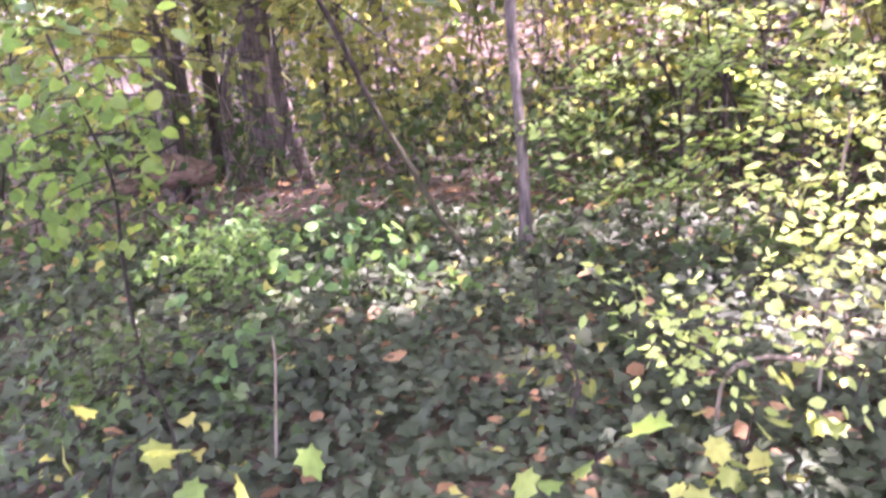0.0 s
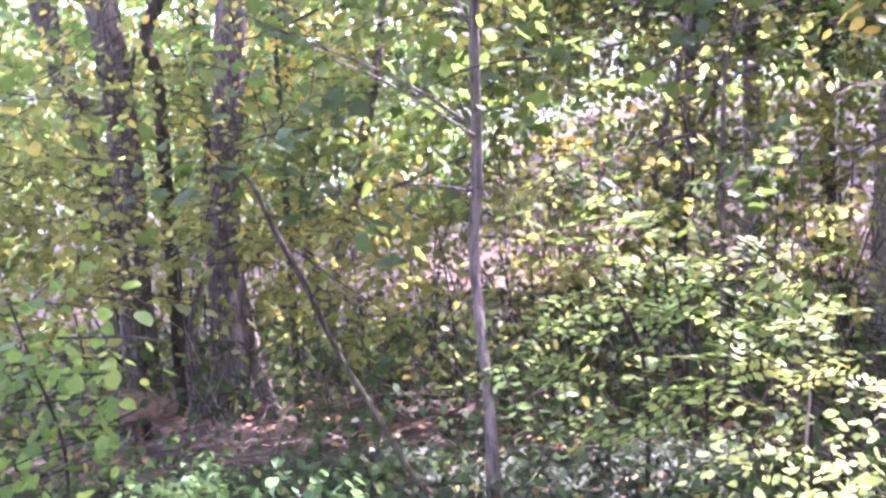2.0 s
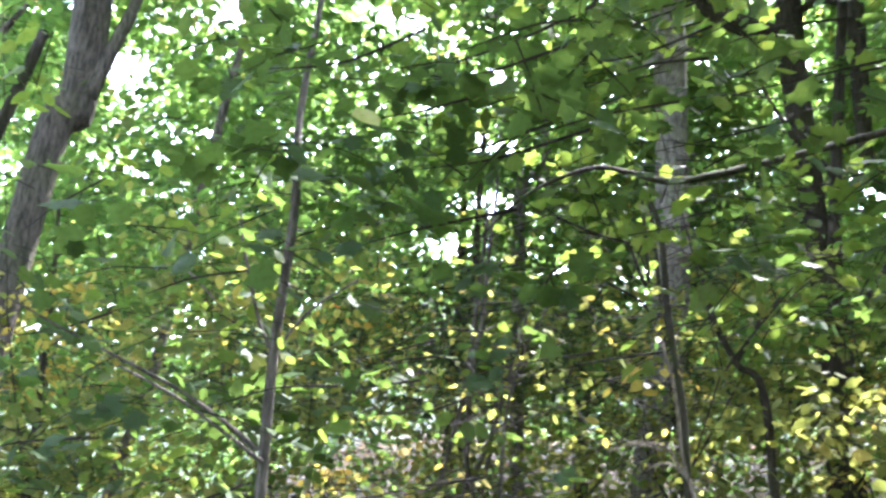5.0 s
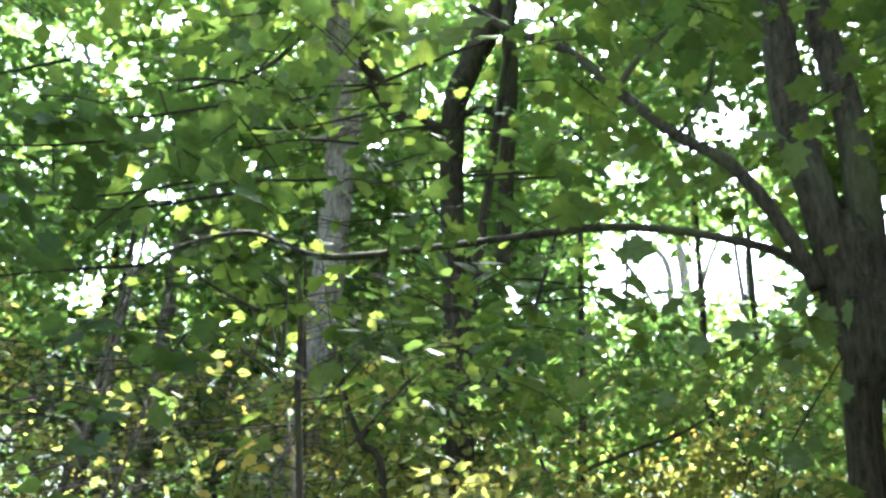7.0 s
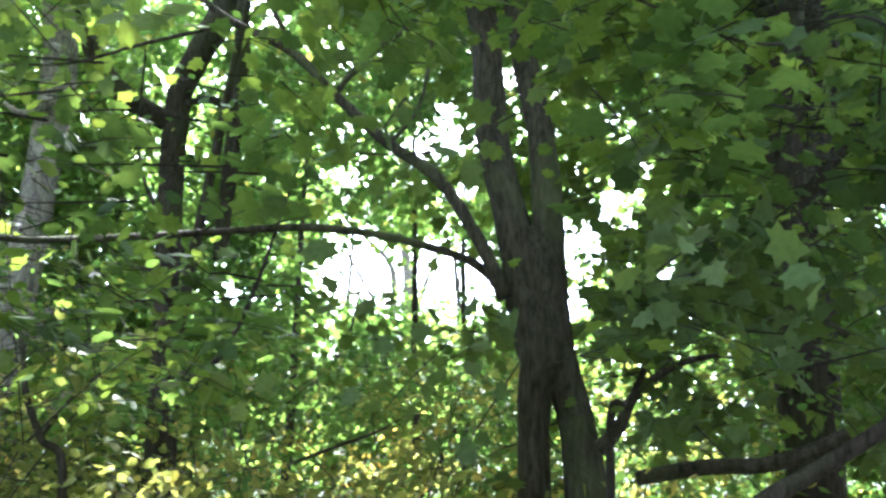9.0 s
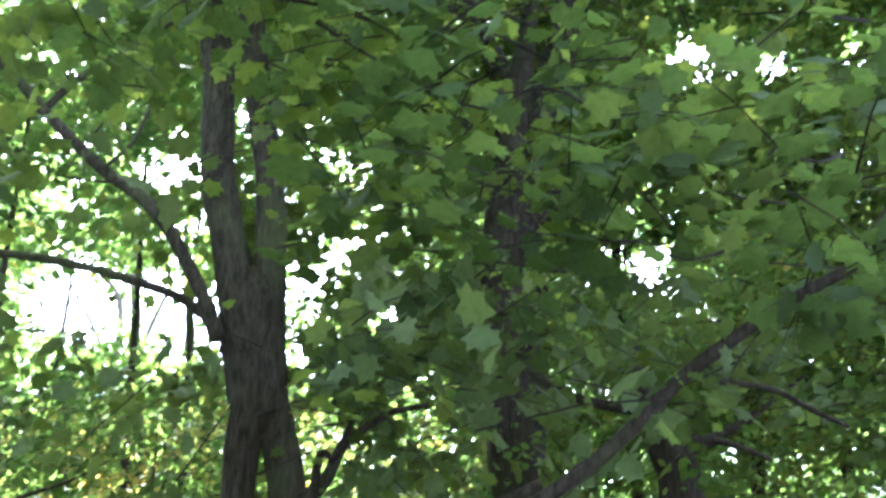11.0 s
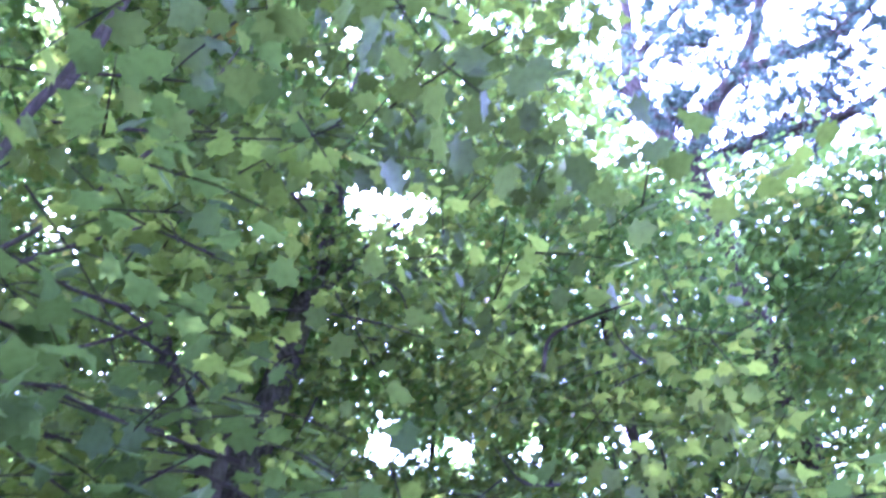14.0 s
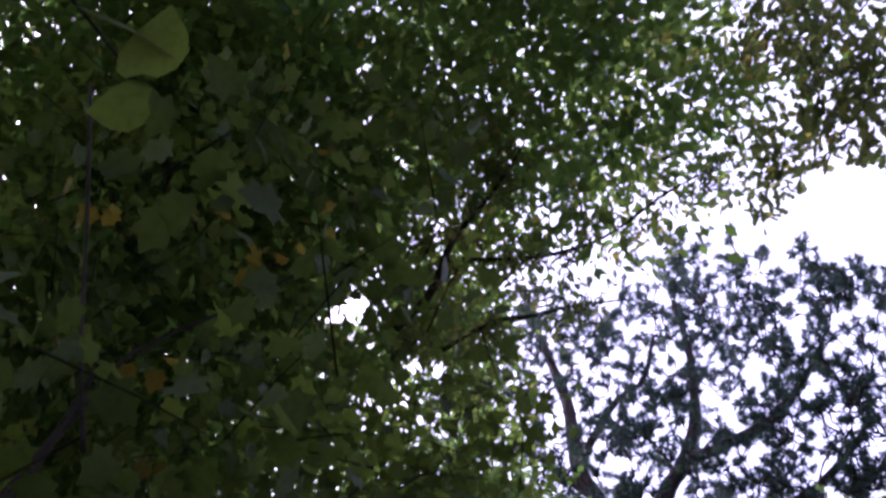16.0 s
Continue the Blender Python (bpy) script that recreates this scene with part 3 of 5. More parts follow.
limby = tree("dark tree with heavy spreading limbs", [(5.59, 7.15, -0.55, 0.190), (5.59, 7.15, 2.30, 0.152), (5.49, 7.23, 3.98, 0.128), (5.38, 7.31, 6.16, 0.145), (5.50, 7.22, 6.87, 0.156), (5.68, 7.08, 7.62, 0.155), (5.75, 7.02, 8.96, 0.145)], BARK_DARK,
     [[(5.41, 7.29, 5.95, 0.106), (4.86, 7.67, 6.31, 0.108), (4.55, 7.86, 6.84, 0.097), (4.24, 8.03, 7.60, 0.088), (4.08, 8.11, 8.49, 0.071)], [(5.73, 6.78, 4.49, 0.075), (5.73, 6.77, 5.55, 0.078), (5.74, 6.77, 6.70, 0.082), (5.70, 6.80, 7.42, 0.079), (5.78, 6.74, 8.57, 0.063)], [(5.39, 7.18, 6.22, 0.044), (5.61, 7.01, 6.30, 0.044), (5.78, 6.87, 6.17, 0.037)]], seed=30)
maple = tree("twin-stemmed maple with dark mossy bark", [(4.41, 2.44, -0.18, 0.114), (4.41, 2.44, 2.00, 0.091), (4.41, 2.44, 2.48, 0.092), (4.43, 2.41, 2.80, 0.106), (4.40, 2.46, 3.19, 0.115), (4.35, 2.54, 3.61, 0.097), (4.30, 2.63, 4.10, 0.096), (4.30, 2.67, 4.69, 0.093), (4.26, 2.74, 5.20, 0.088), (4.18, 2.86, 5.82, 0.084), (4.08, 2.98, 6.46, 0.076), (3.96, 3.14, 7.55, 0.071)], BARK_MAPLE, seed=33)
add_limb(maple, [(4.60, 2.21, 1.95, 0.126), (4.57, 2.26, 2.37, 0.102), (4.53, 2.33, 2.71, 0.106), (4.51, 2.37, 3.01, 0.098), (4.51, 2.38, 3.56, 0.095), (4.50, 2.40, 4.11, 0.095), (4.46, 2.50, 4.75, 0.094), (4.43, 2.57, 5.36, 0.090), (4.39, 2.63, 6.09, 0.086), (4.37, 2.66, 6.82, 0.079), (4.32, 2.73, 7.87, 0.073)], BARK_MAPLE, 34)
add_limb(maple, [(4.46, 2.45, 3.53, 0.084), (4.46, 2.45, 3.28, 0.158), (4.48, 2.42, 3.01, 0.163), (4.49, 2.40, 2.75, 0.141), (4.50, 2.39, 2.55, 0.073)], BARK_MAPLE, 35)
add_limb(maple, [(4.30, 2.56, 3.13, 0.029), (4.24, 2.66, 3.26, 0.028), (4.15, 2.80, 3.35, 0.026), (3.91, 3.14, 3.46, 0.025), (3.62, 3.47, 3.49, 0.023), (3.25, 3.83, 3.42, 0.021), (2.79, 4.19, 3.31, 0.020), (2.38, 4.43, 3.23, 0.019), (2.17, 4.54, 3.29, 0.016), (1.97, 4.63, 3.32, 0.015), (1.70, 4.74, 3.21, 0.011), (1.49, 4.81, 3.03, 0.008), (1.33, 4.86, 2.83, 0.005)], BARK_MAPLE, 36)
add_limb(maple, [(4.26, 2.53, 3.08, 0.048), (4.20, 2.63, 3.37, 0.042), (4.06, 2.85, 3.80, 0.040), (3.86, 3.12, 4.05, 0.037), (3.66, 3.37, 4.35, 0.035), (3.47, 3.56, 4.61, 0.030), (3.20, 3.81, 4.77, 0.025), (2.99, 3.98, 4.94, 0.018)], BARK_MAPLE, 37)
add_limb(maple, [(3.66, 3.37, 4.35, 0.021), (3.77, 3.24, 4.61, 0.020), (3.96, 3.00, 4.89, 0.017), (4.09, 2.80, 5.17, 0.009)], BARK_MAPLE, 38)
add_limb(maple, [(3.80, 3.04, 3.98, 0.013), (3.90, 2.91, 4.22, 0.012), (3.94, 2.85, 4.62, 0.011), (3.94, 2.86, 5.00, 0.007)], BARK_MAPLE, 39)
add_limb(maple, [(3.47, 3.56, 4.61, 0.018), (3.41, 3.62, 4.79, 0.016), (3.33, 3.70, 4.99, 0.013)], BARK_MAPLE, 40)
add_limb(maple, [(4.40, 2.05, 2.22, 0.045), (4.44, 1.95, 2.33, 0.036), (4.48, 1.87, 2.50, 0.030), (4.56, 1.67, 2.65, 0.021), (4.63, 1.46, 2.70, 0.014)], BARK_MAPLE, 41)
add_limb(maple, [(4.29, 1.80, 2.06, 0.035), (4.40, 1.51, 2.11, 0.035), (4.49, 1.23, 2.12, 0.035), (4.54, 1.03, 2.18, 0.032), (4.58, 0.87, 2.25, 0.029)], BARK_MAPLE, 42)
add_limb(maple, [(2.8, 3.51, 4.41, 0.014), (2.6, 3.81, 4.31, 0.0119), (2.38, 4.11, 4.18, 0.0098), (2.17, 4.31, 4.13, 0.0077), (2.01, 4.48, 4.08, 0.0056)], BARK_MAPLE, 46)
add_limb(maple, [(1.68, 3.43, 3.99, 0.012), (1.56, 3.67, 3.8, 0.0102), (1.39, 3.84, 3.72, 0.0084), (1.21, 3.99, 3.66, 0.0066), (0.93, 4.17, 3.57, 0.0048)], BARK_MAPLE, 47)
add_limb(maple, [(4.68, 4.57, 2.28, 0.014), (4.94, 4.34, 2.43, 0.0112), (5.14, 4.16, 2.54, 0.0084), (5.3, 3.99, 2.68, 0.0056)], BARK_MAPLE, 48)
add_limb(curved, [(1.63, 4.32, 2.91, 0.008), (1.85, 4.31, 2.84, 0.0064), (2.04, 4.29, 2.79, 0.0048), (2.15, 4.32, 2.66, 0.0032)], BARK_DARK, 49)
add_limb(curved, [(1.62, 4.52, 2.54, 0.008), (1.71, 4.51, 2.69, 0.0064), (1.87, 4.48, 2.77, 0.0048), (2.03, 4.47, 2.78, 0.0032)], BARK_DARK, 50)
add_limb(curved, [(2.71, 4.5, 2.21, 0.009), (2.87, 4.42, 2.44, 0.0063), (3.04, 4.32, 2.67, 0.0036)], BARK_DARK, 51)
add_limb(curved, [(1.9, 4.29, 2.58, 0.008), (2.07, 4.28, 2.5, 0.0056), (2.19, 4.3, 2.4, 0.0032)], BARK_DARK, 52)
slim = tree("slim dark woodland tree", [(0, 0, -0.1, 0.07), (0.05, 0.03, 1.5, 0.055), (-0.03, 0.08, 3.2, 0.045), (0.1, 0.05, 5.5, 0.03), (0.12, 0.1, 7.5, 0.012)], BARK_DARK,
            [[(0.0, 0.05, 2.4, 0.02), (0.4, 0.2, 3.1, 0.015), (0.7, 0.2, 4.2, 0.006)], [(0.0, 0.07, 3.5, 0.02), (-0.4, -0.2, 4.2, 0.013), (-0.5, -0.3, 5.2, 0.005)]], name="slim_tree", sides=8, seed=160, group="slim woodland trees")
place = np.random.default_rng(161)
for k in range(46):
    yaw, r = place.uniform(-45, 118), place.uniform(8, 19)
    x, y = r * math.sin(radians(yaw)), r * math.cos(radians(yaw))
    m = pose(x, y, float(ground_z(x, y)), place.uniform(-5, 5), place.uniform(-5, 5), place.uniform(0, 360)) @ Matrix.Scale(place.uniform(0.7, 1.7), 4)
    if k:
        copy_thing(slim, m)
    else:
        first = m
slim.matrix_basis = first
for q, s in (([(19.07, 14.63, -0.55, 0.208), (19.07, 14.63, 4.88, 0.166), (19.00, 14.72, 6.83, 0.153), (18.93, 14.81, 9.39, 0.142), (18.69, 15.10, 11.07, 0.081)], 36), ([(19.50, 15.70, -0.55, 0.158), (19.50, 15.70, 5.46, 0.126), (19.48, 15.72, 7.68, 0.113), (19.46, 15.75, 9.70, 0.098), (18.90, 16.41, 10.71, 0.058)], 37)):
    tree("distant slim tree against open sky", q, BARK, [[(19.02, 14.69, 7.77, 0.077), (19.27, 14.37, 9.08, 0.071), (19.49, 14.07, 10.08, 0.048)]] if s == 36 else [[(19.48, 15.72, 7.68, 0.064), (19.05, 16.23, 8.99, 0.057), (18.59, 16.76, 10.16, 0.041)]], seed=s, sides=8)
broad = tree("dark trunk behind broad leaves", [(7.00, 1.64, -0.44, 0.231), (7.00, 1.64, 2.49, 0.185), (6.99, 1.67, 3.50, 0.181), (7.00, 1.65, 4.31, 0.173), (7.02, 1.55, 5.35, 0.148), (7.06, 1.39, 6.18, 0.104), (7.09, 1.24, 7.02, 0.055)], BARK_DARK, seed=38)
tree("dark leaning trunk in deep shade", [(6.21, 0.36, -0.33, 0.188), (6.21, 0.36, 2.23, 0.151), (6.20, 0.41, 2.58, 0.125), (6.19, 0.51, 2.95, 0.107), (6.18, 0.64, 3.42, 0.090)], BARK_DARK, seed=39)
ivied = tree("leaning dark trunk clad in ivy", [(8.02, 1.98, -0.53, 0.21), (7.99, 1.72, 3.80, 0.185), (8.03, 1.42, 6.20, 0.18), (8.06, 1.16, 7.10, 0.175), (8.07, 0.64, 9.00, 0.16), (8.09, 0.36, 10.40, 0.145), (8.10, 0.00, 12.50, 0.11), (8.08, -0.50, 14.60, 0.085)], BARK_IVIED,
     [[(8.03, 1.50, 6.00, 0.12), (7.88, 1.98, 7.20, 0.135), (7.79, 2.28, 8.10, 0.115), (7.70, 2.55, 9.60, 0.08)], [(8.06, 0.80, 8.40, 0.06), (8.15, 0.20, 9.20, 0.05), (8.30, -0.40, 9.90, 0.035)]], seed=40)
near = tree("low dark maple limb arching up", [(3.90, 1.47, 1.59, 0.048), (4.02, 1.14, 1.90, 0.043), (4.10, 0.88, 2.06, 0.037), (4.18, 0.48, 2.32, 0.034), (4.22, 0.14, 2.61, 0.033), (4.23, -0.18, 2.81, 0.029), (4.22, -0.41, 2.93, 0.025), (4.19, -0.62, 3.01, 0.024), (4.13, -0.66, 3.06, 0.019), (4.11, -0.78, 3.19, 0.016), (4.08, -0.94, 3.36, 0.014), (4.03, -1.14, 3.32, 0.011), (3.96, -1.39, 3.21, 0.008)], BARK_DARK, name="maple_limb", category="branch", seed=41)
add_limb(near, [(4.22, 0.15, 2.36, 0.015), (4.22, -0.03, 2.32, 0.013), (4.23, -0.19, 2.24, 0.009)], BARK_DARK, 42)
add_limb(near, [(4.22, 0.03, 2.60, 0.017), (4.22, -0.23, 2.53, 0.014), (4.22, -0.39, 2.42, 0.011), (4.21, -0.50, 2.35, 0.008)], BARK_DARK, 43)
add_limb(near, [(4.12, -0.71, 3.06, 0.016), (4.08, -0.93, 3.10, 0.014), (4.04, -1.11, 3.11, 0.012), (3.97, -1.35, 3.07, 0.008)], BARK_DARK, 44)
add_limb(near, [(4.08, -0.94, 3.36, 0.015), (4.03, -1.17, 3.60, 0.014), (3.96, -1.39, 3.73, 0.011), (3.90, -1.57, 3.80, 0.007)], BARK_DARK, 45)


# short side branches on the stems that have none yet
side = np.random.default_rng(170)
for t in [o for o in scene.objects if o.type == "EMPTY" and len(o.children) == 1 and o.name.startswith(("tree", "young_stem", "dead_tree"))]:
    q = CENTRE[t.children[0].name]
    for k in range(3):
        p = q[int(len(q) * side.uniform(0.4, 0.9))]
        h = side.uniform(0, 2 * np.pi)
        d = unit(np.array([math.cos(h), math.sin(h), side.uniform(0.3, 1.1)])) * side.uniform(0.6, 1.0) * min(1.5, max(0.35, p[3] * 14))
        bend = side.normal(0, 0.06, 3)
        add_limb(t, [(*p[:3], p[3] * 0.34), (*(p[:3] + d * 0.5 + bend), p[3] * 0.24), (*(p[:3] + d + np.array([0, 0, 0.12])), p[3] * 0.08)], t.children[0].data.materials[0], 171 + k)

# leaves in front of these stems are thinned to fit the camera's view
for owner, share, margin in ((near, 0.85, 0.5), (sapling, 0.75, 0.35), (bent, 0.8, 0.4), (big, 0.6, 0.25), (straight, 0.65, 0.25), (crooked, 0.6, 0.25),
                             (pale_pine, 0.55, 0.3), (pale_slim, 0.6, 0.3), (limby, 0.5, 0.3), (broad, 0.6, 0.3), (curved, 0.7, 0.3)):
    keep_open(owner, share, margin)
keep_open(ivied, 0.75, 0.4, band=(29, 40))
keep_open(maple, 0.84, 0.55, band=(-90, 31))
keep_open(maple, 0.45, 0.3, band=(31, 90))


# ---- pine ----
pine = tree("tall spreading pine with bare forked crown", [(10.80, -5.49, -0.55, 0.305), (10.80, -5.49, 8.18, 0.244), (10.77, -5.56, 9.53, 0.238), (10.76, -5.57, 10.70, 0.231), (10.78, -5.53, 12.20, 0.235), (10.77, -5.55, 13.30, 0.236)], PINE_BARK, seed=50)
add_limb(pine, [(10.79, -5.52, 13.18, 0.174), (10.89, -5.32, 14.70, 0.163), (10.92, -5.25, 15.98, 0.149), (10.75, -5.59, 17.72, 0.136), (10.68, -5.72, 19.44, 0.106), (10.61, -5.87, 21.97, 0.073)], PINE_BARK, 51)
add_limb(pine, [(10.71, -5.67, 13.23, 0.154), (10.38, -6.27, 14.20, 0.149), (10.06, -6.79, 14.68, 0.131), (9.70, -7.31, 15.49, 0.101), (9.28, -7.85, 17.01, 0.084), (8.97, -8.21, 18.76, 0.051)], PINE_BARK, 52)
add_limb(pine, [(10.68, -5.72, 12.91, 0.131), (10.32, -6.37, 12.98, 0.122), (9.91, -7.01, 12.81, 0.101), (9.38, -7.72, 12.53, 0.080), (8.92, -8.27, 12.58, 0.060), (8.39, -8.81, 12.76, 0.040)], PINE_BARK, 53)
add_limb(pine, [(10.10, -6.73, 14.65, 0.109), (9.66, -7.36, 14.46, 0.097), (9.10, -8.06, 14.25, 0.085), (8.52, -8.68, 14.42, 0.065), (7.89, -9.27, 14.83, 0.038)], PINE_BARK, 54)
add_limb(pine, [(10.89, -5.32, 14.70, 0.087), (11.13, -4.75, 16.48, 0.076), (11.32, -4.26, 17.56, 0.055), (11.45, -3.89, 19.79, 0.040)], PINE_BARK, 55)
add_limb(pine, [(10.92, -5.25, 15.98, 0.080), (10.35, -6.33, 17.08, 0.072), (9.92, -7.00, 17.23, 0.054), (9.48, -7.60, 18.26, 0.038)], PINE_BARK, 56)


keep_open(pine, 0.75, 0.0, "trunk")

# ---- foliage ----
# openings fitted to the camera's view: heading, elevation, radius in degrees
GAPS = [(-16.8, 15.1, 4.3), (15.9, 13.7, 1.3), (-6.5, 22.7, 2.1), (16.9, 20.8, 1.4), (17.6, 16.6, 1.6), (18.3, 24.8, 1.1), (47.2, 18.3, 1.8), (12.2, 27.8, 1.4),
        (41.5, 33.6, 1.8), (54.7, 26.6, 1.8), (55.6, 17.4, 3.0), (49.3, 18.3, 2.5), (10.2, 28.0, 1.5), (13.3, 22.8, 1.2), (17.2, 30.7, 1.3), (55.0, 17.6, 3.1), (49.4, 17.4, 2.3), (63.6, 20.0, 1.4), (54.4, 28.3, 1.4)]
GAPS += [(61.9, 20.3, 1.4), (86.3, 19.7, 1.1), (90.4, 31.6, 1.2), (93.3, 29.7, 0.7), (99.5, 29.2, 0.8), (105.4, 27.6, 1.0), (68.5, 37.0, 1.4), (54.2, 17.6, 2.1), (86.3, 17.3, 0.9), (62.4, 29.5, 0.8),
         (89.9, 30.3, 1.6), (94.7, 44.9, 1.5), (88.8, 47.1, 1.3), (63.9, 45.0, 1.3), (104.3, 54.3, 1.6), (106.6, 27.5, 1.3), (63.8, 44.0, 1.4), (98.6, 63.1, 1.4), (118.5, 60.5, 2.1)]
GAPS += [(14.6, 13.9, 1.3), (23.0, 12.9, 1.6), (28.6, 11.8, 2.1), (-0.5, 26.9, 1.8), (9.3, 24.5, 1.1), (15.0, 26.9, 0.9), (98.5, 63.8, 2.0), (89.2, 46.9, 1.6), (93.9, 44.2, 1.6), (79.6, 44.8, 1.3), (64.4, 44.8, 1.3), (59.4, 62.8, 1.1)]
GAPS += [(58.8, 55.8, 1.4), (92.7, 55.2, 1.4), (73.5, 67.1, 1.2), (111.9, 77.3, 1.4), (107.9, 74.3, 1.1), (95.7, 63.3, 1.7), (102.4, 65.2, 1.3), (89.7, 56.0, 1.5), (72.8, 61.2, 0.7), (97.1, 57.8, 1.4), (94.0, 71.0, 1.0), (82.3, 63.1, 0.7)]
GAPS += [(60.6, 56.2, 0.9), (112.0, 66.2, 1.6), (105.6, 58.3, 1.4)]
GAPS += [(57.7, 57.6, 0.9), (60.1, 55.4, 0.9), (61.4, 52.1, 0.9), (64.2, 51.6, 0.9), (101.9, 55.4, 0.9), (103.1, 58.8, 0.9), (97.8, 63.0, 0.9)]
GAPS += [(90.5, 46.0, 2.1), (89.8, 31.0, 2.2), (95.0, 29.5, 1.8), (99.5, 28.6, 1.7), (106.0, 28.0, 1.6)]
GAPS += [(84.7, 66.5, 0.9), (97.5, 63.6, 1.5), (65.5, 62.4, 0.8), (72.6, 61.9, 0.9), (60.7, 62.2, 0.8), (112.2, 70.8, 0.9), (103.9, 65.9, 1.0), (57.2, 56.9, 1.0), (60.4, 53.5, 1.2), (63.5, 48.4, 1.2), (83.3, 47.2, 0.9), (89.2, 47.0, 1.2), (93.5, 60.3, 0.8)]
GAPS += [(19.0, 20.2, 1.3), (16.3, 24.3, 1.3), (46.9, 18.0, 1.6), (47.4, 23.8, 1.4), (35.2, 28.4, 1.3), (31.7, 25.2, 1.2), (37.6, 24.2, 1.3), (62.7, 19.6, 1.7), (65.3, 22.5, 1.6), (62.8, 16.1, 1.7), (67.6, 24.0, 1.4), (68.0, 17.5, 1.5), (41.0, 16.0, 1.3), (24.0, 23.0, 1.2), (84.8, 18.6, 2.0), (54.3, 27.0, 1.5), (52.2, 25.8, 1.3), (55.9, 23.5, 1.4), (47.5, 31.1, 1.2), (58.3, 30.1, 1.3)]
GAPS = [(h, e, r * 0.8 if r < 2 else r) for h, e, r in GAPS]
# near leaves are culled in these camera directions so that trees behind show
CLEARINGS = [(91, 32, 4.2), (97, 30, 4.0), (103, 29, 3.5), (88, 37, 3.2), (90, 46, 3.2), (99, 44, 2.6), (75, 33, 2.2), (66, 28, 2.5), (84, 19, 2.5), (112, 33, 3.0), (64, 11, 3.6), (70, 12, 3.6), (63, 18, 2.4), (66, 22, 2.2), (36, 16, 3.0), (43, 20, 3.0), (25, 8, 3.5)]
OPEN_SKY = [(127.2, 50.6, 11.1), (133.9, 43.1, 6.8), (142.0, 47.9, 8.9), (148.7, 52.0, 7.2), (139.0, 55.6, 3.6), (126.6, 47.4, 11.8)]


def in_gap(p, gaps, grow=1.0):
    out = np.zeros(len(p), bool)
    for yaw, el, r in gaps:
        d = unit(p - stand(yaw - 4))
        a, e = math.radians(yaw), math.radians(el)
        c = np.array([math.sin(a) * math.cos(e), math.cos(a) * math.cos(e), math.sin(e)])
        out |= d @ c > np.cos(np.radians(r * grow))
    return out


def dome(rng, n, yaw, el, dist, clump=9, size=0.35, gaps=True):
    """Clumped points between headings, elevations and distances, leaving the openings free."""
    k = max(1, n // clump)
    lo, hi = math.sin(math.radians(el[0])), math.sin(math.radians(el[1]))
    e = np.arcsin(rng.uniform(lo, hi, k))
    a = np.radians(rng.uniform(yaw[0], yaw[1], k))
    d = rng.uniform(dist[0], dist[1], k)
    c = EYE + np.stack([np.sin(a) * np.cos(e), np.cos(a) * np.cos(e), np.sin(e)], 1) * d[:, None]
    p = (c[:, None] + rng.standard_normal((k, clump, 3)) * np.array([size, size, size * 0.5])).reshape(-1, 3)
    keep = p[:, 2] > ground_z(p[:, 0], p[:, 1]) + 0.08
    keep &= ~in_gap(p, OPEN_SKY)
    if gaps:
        keep &= ~in_gap(p, GAPS)
    keep &= np.linalg.norm(p - EYE, axis=1) > 1.2
    return p[keep]


# spots to be sunlit: leaves are culled from here towards the sun
SUN_DIR = np.array([math.sin(a) * math.cos(b), math.cos(a) * math.cos(b), math.sin(b)])
SUNNY = np.array([(0.80, 2.18, 0.58), (0.97, 2.16, 0.72), (0.60, 2.15, 0.44), (1.05, 3.96, 0.98), (0.81, 4.02, 1.12), (-1.31, 6.37, 0.02), (0.22, 3.89, 1.59), (0.56, 4.22, 0.06), (0.16, 4.55, 0.13), (-0.35, 5.99, 1.26), (-0.81, 6.45, 0.85), (-0.10, 5.00, 0.24), (0.58, 5.47, 0.80), (1.36, 4.81, 1.45), (-2.39, 5.50, 0.59)])
SUNNY = np.vstack([SUNNY, [(0.23, 4.22, 2.90), (0.21, 4.22, 1.99), (0.22, 4.04, 1.90), (0.59, 4.21, 1.07), (2.91, 5.32, 2.78), (3.06, 4.00, 1.90), (5.35, 6.04, 2.93), (7.38, 5.26, 3.25), (6.41, 6.35, 3.09)]])
SUNNY = np.vstack([SUNNY, [(-0.54, 6.98, 1.85), (0.98, 6.93, 1.56), (1.80, 5.20, 1.36), (1.95, 4.61, 0.94), (1.46, 3.72, 0.76), (1.46, 3.18, 0.62), (1.09, 4.83, 0.57), (1.25, 4.28, 0.39), (6.35, 6.48, 2.67), (4.10, 6.96, 2.55), (2.31, 6.70, 2.25)]])
SUNNY = np.vstack([SUNNY, [(8.27, 5.69, 3.31), (6.58, 6.18, 2.66), (-0.21, 7.14, 2.41), (2.64, 6.58, 2.59), (5.37, 5.96, 2.53), (5.03, 7.56, 3.42), (8.96, 8.08, 4.36), (8.33, 3.69, 3.31), (7.22, 3.70, 2.84), (8.50, 3.27, 2.79), (7.51, 2.99, 3.00)]])
SUNNY = np.vstack([SUNNY, [(9.41, 3.71, 3.84), (9.5, 7.5, 3.4), (7.4, 7.0, 2.5), (6.8, 5.6, 2.4), (9.0, 4.2, 2.6), (9.6, 3.4, 3.0), (8.6, 3.6, 2.2), (10.0, 4.6, 2.8)]])
BEAM = np.where(np.arange(len(SUNNY)) < 3, 0.05, 0.18)


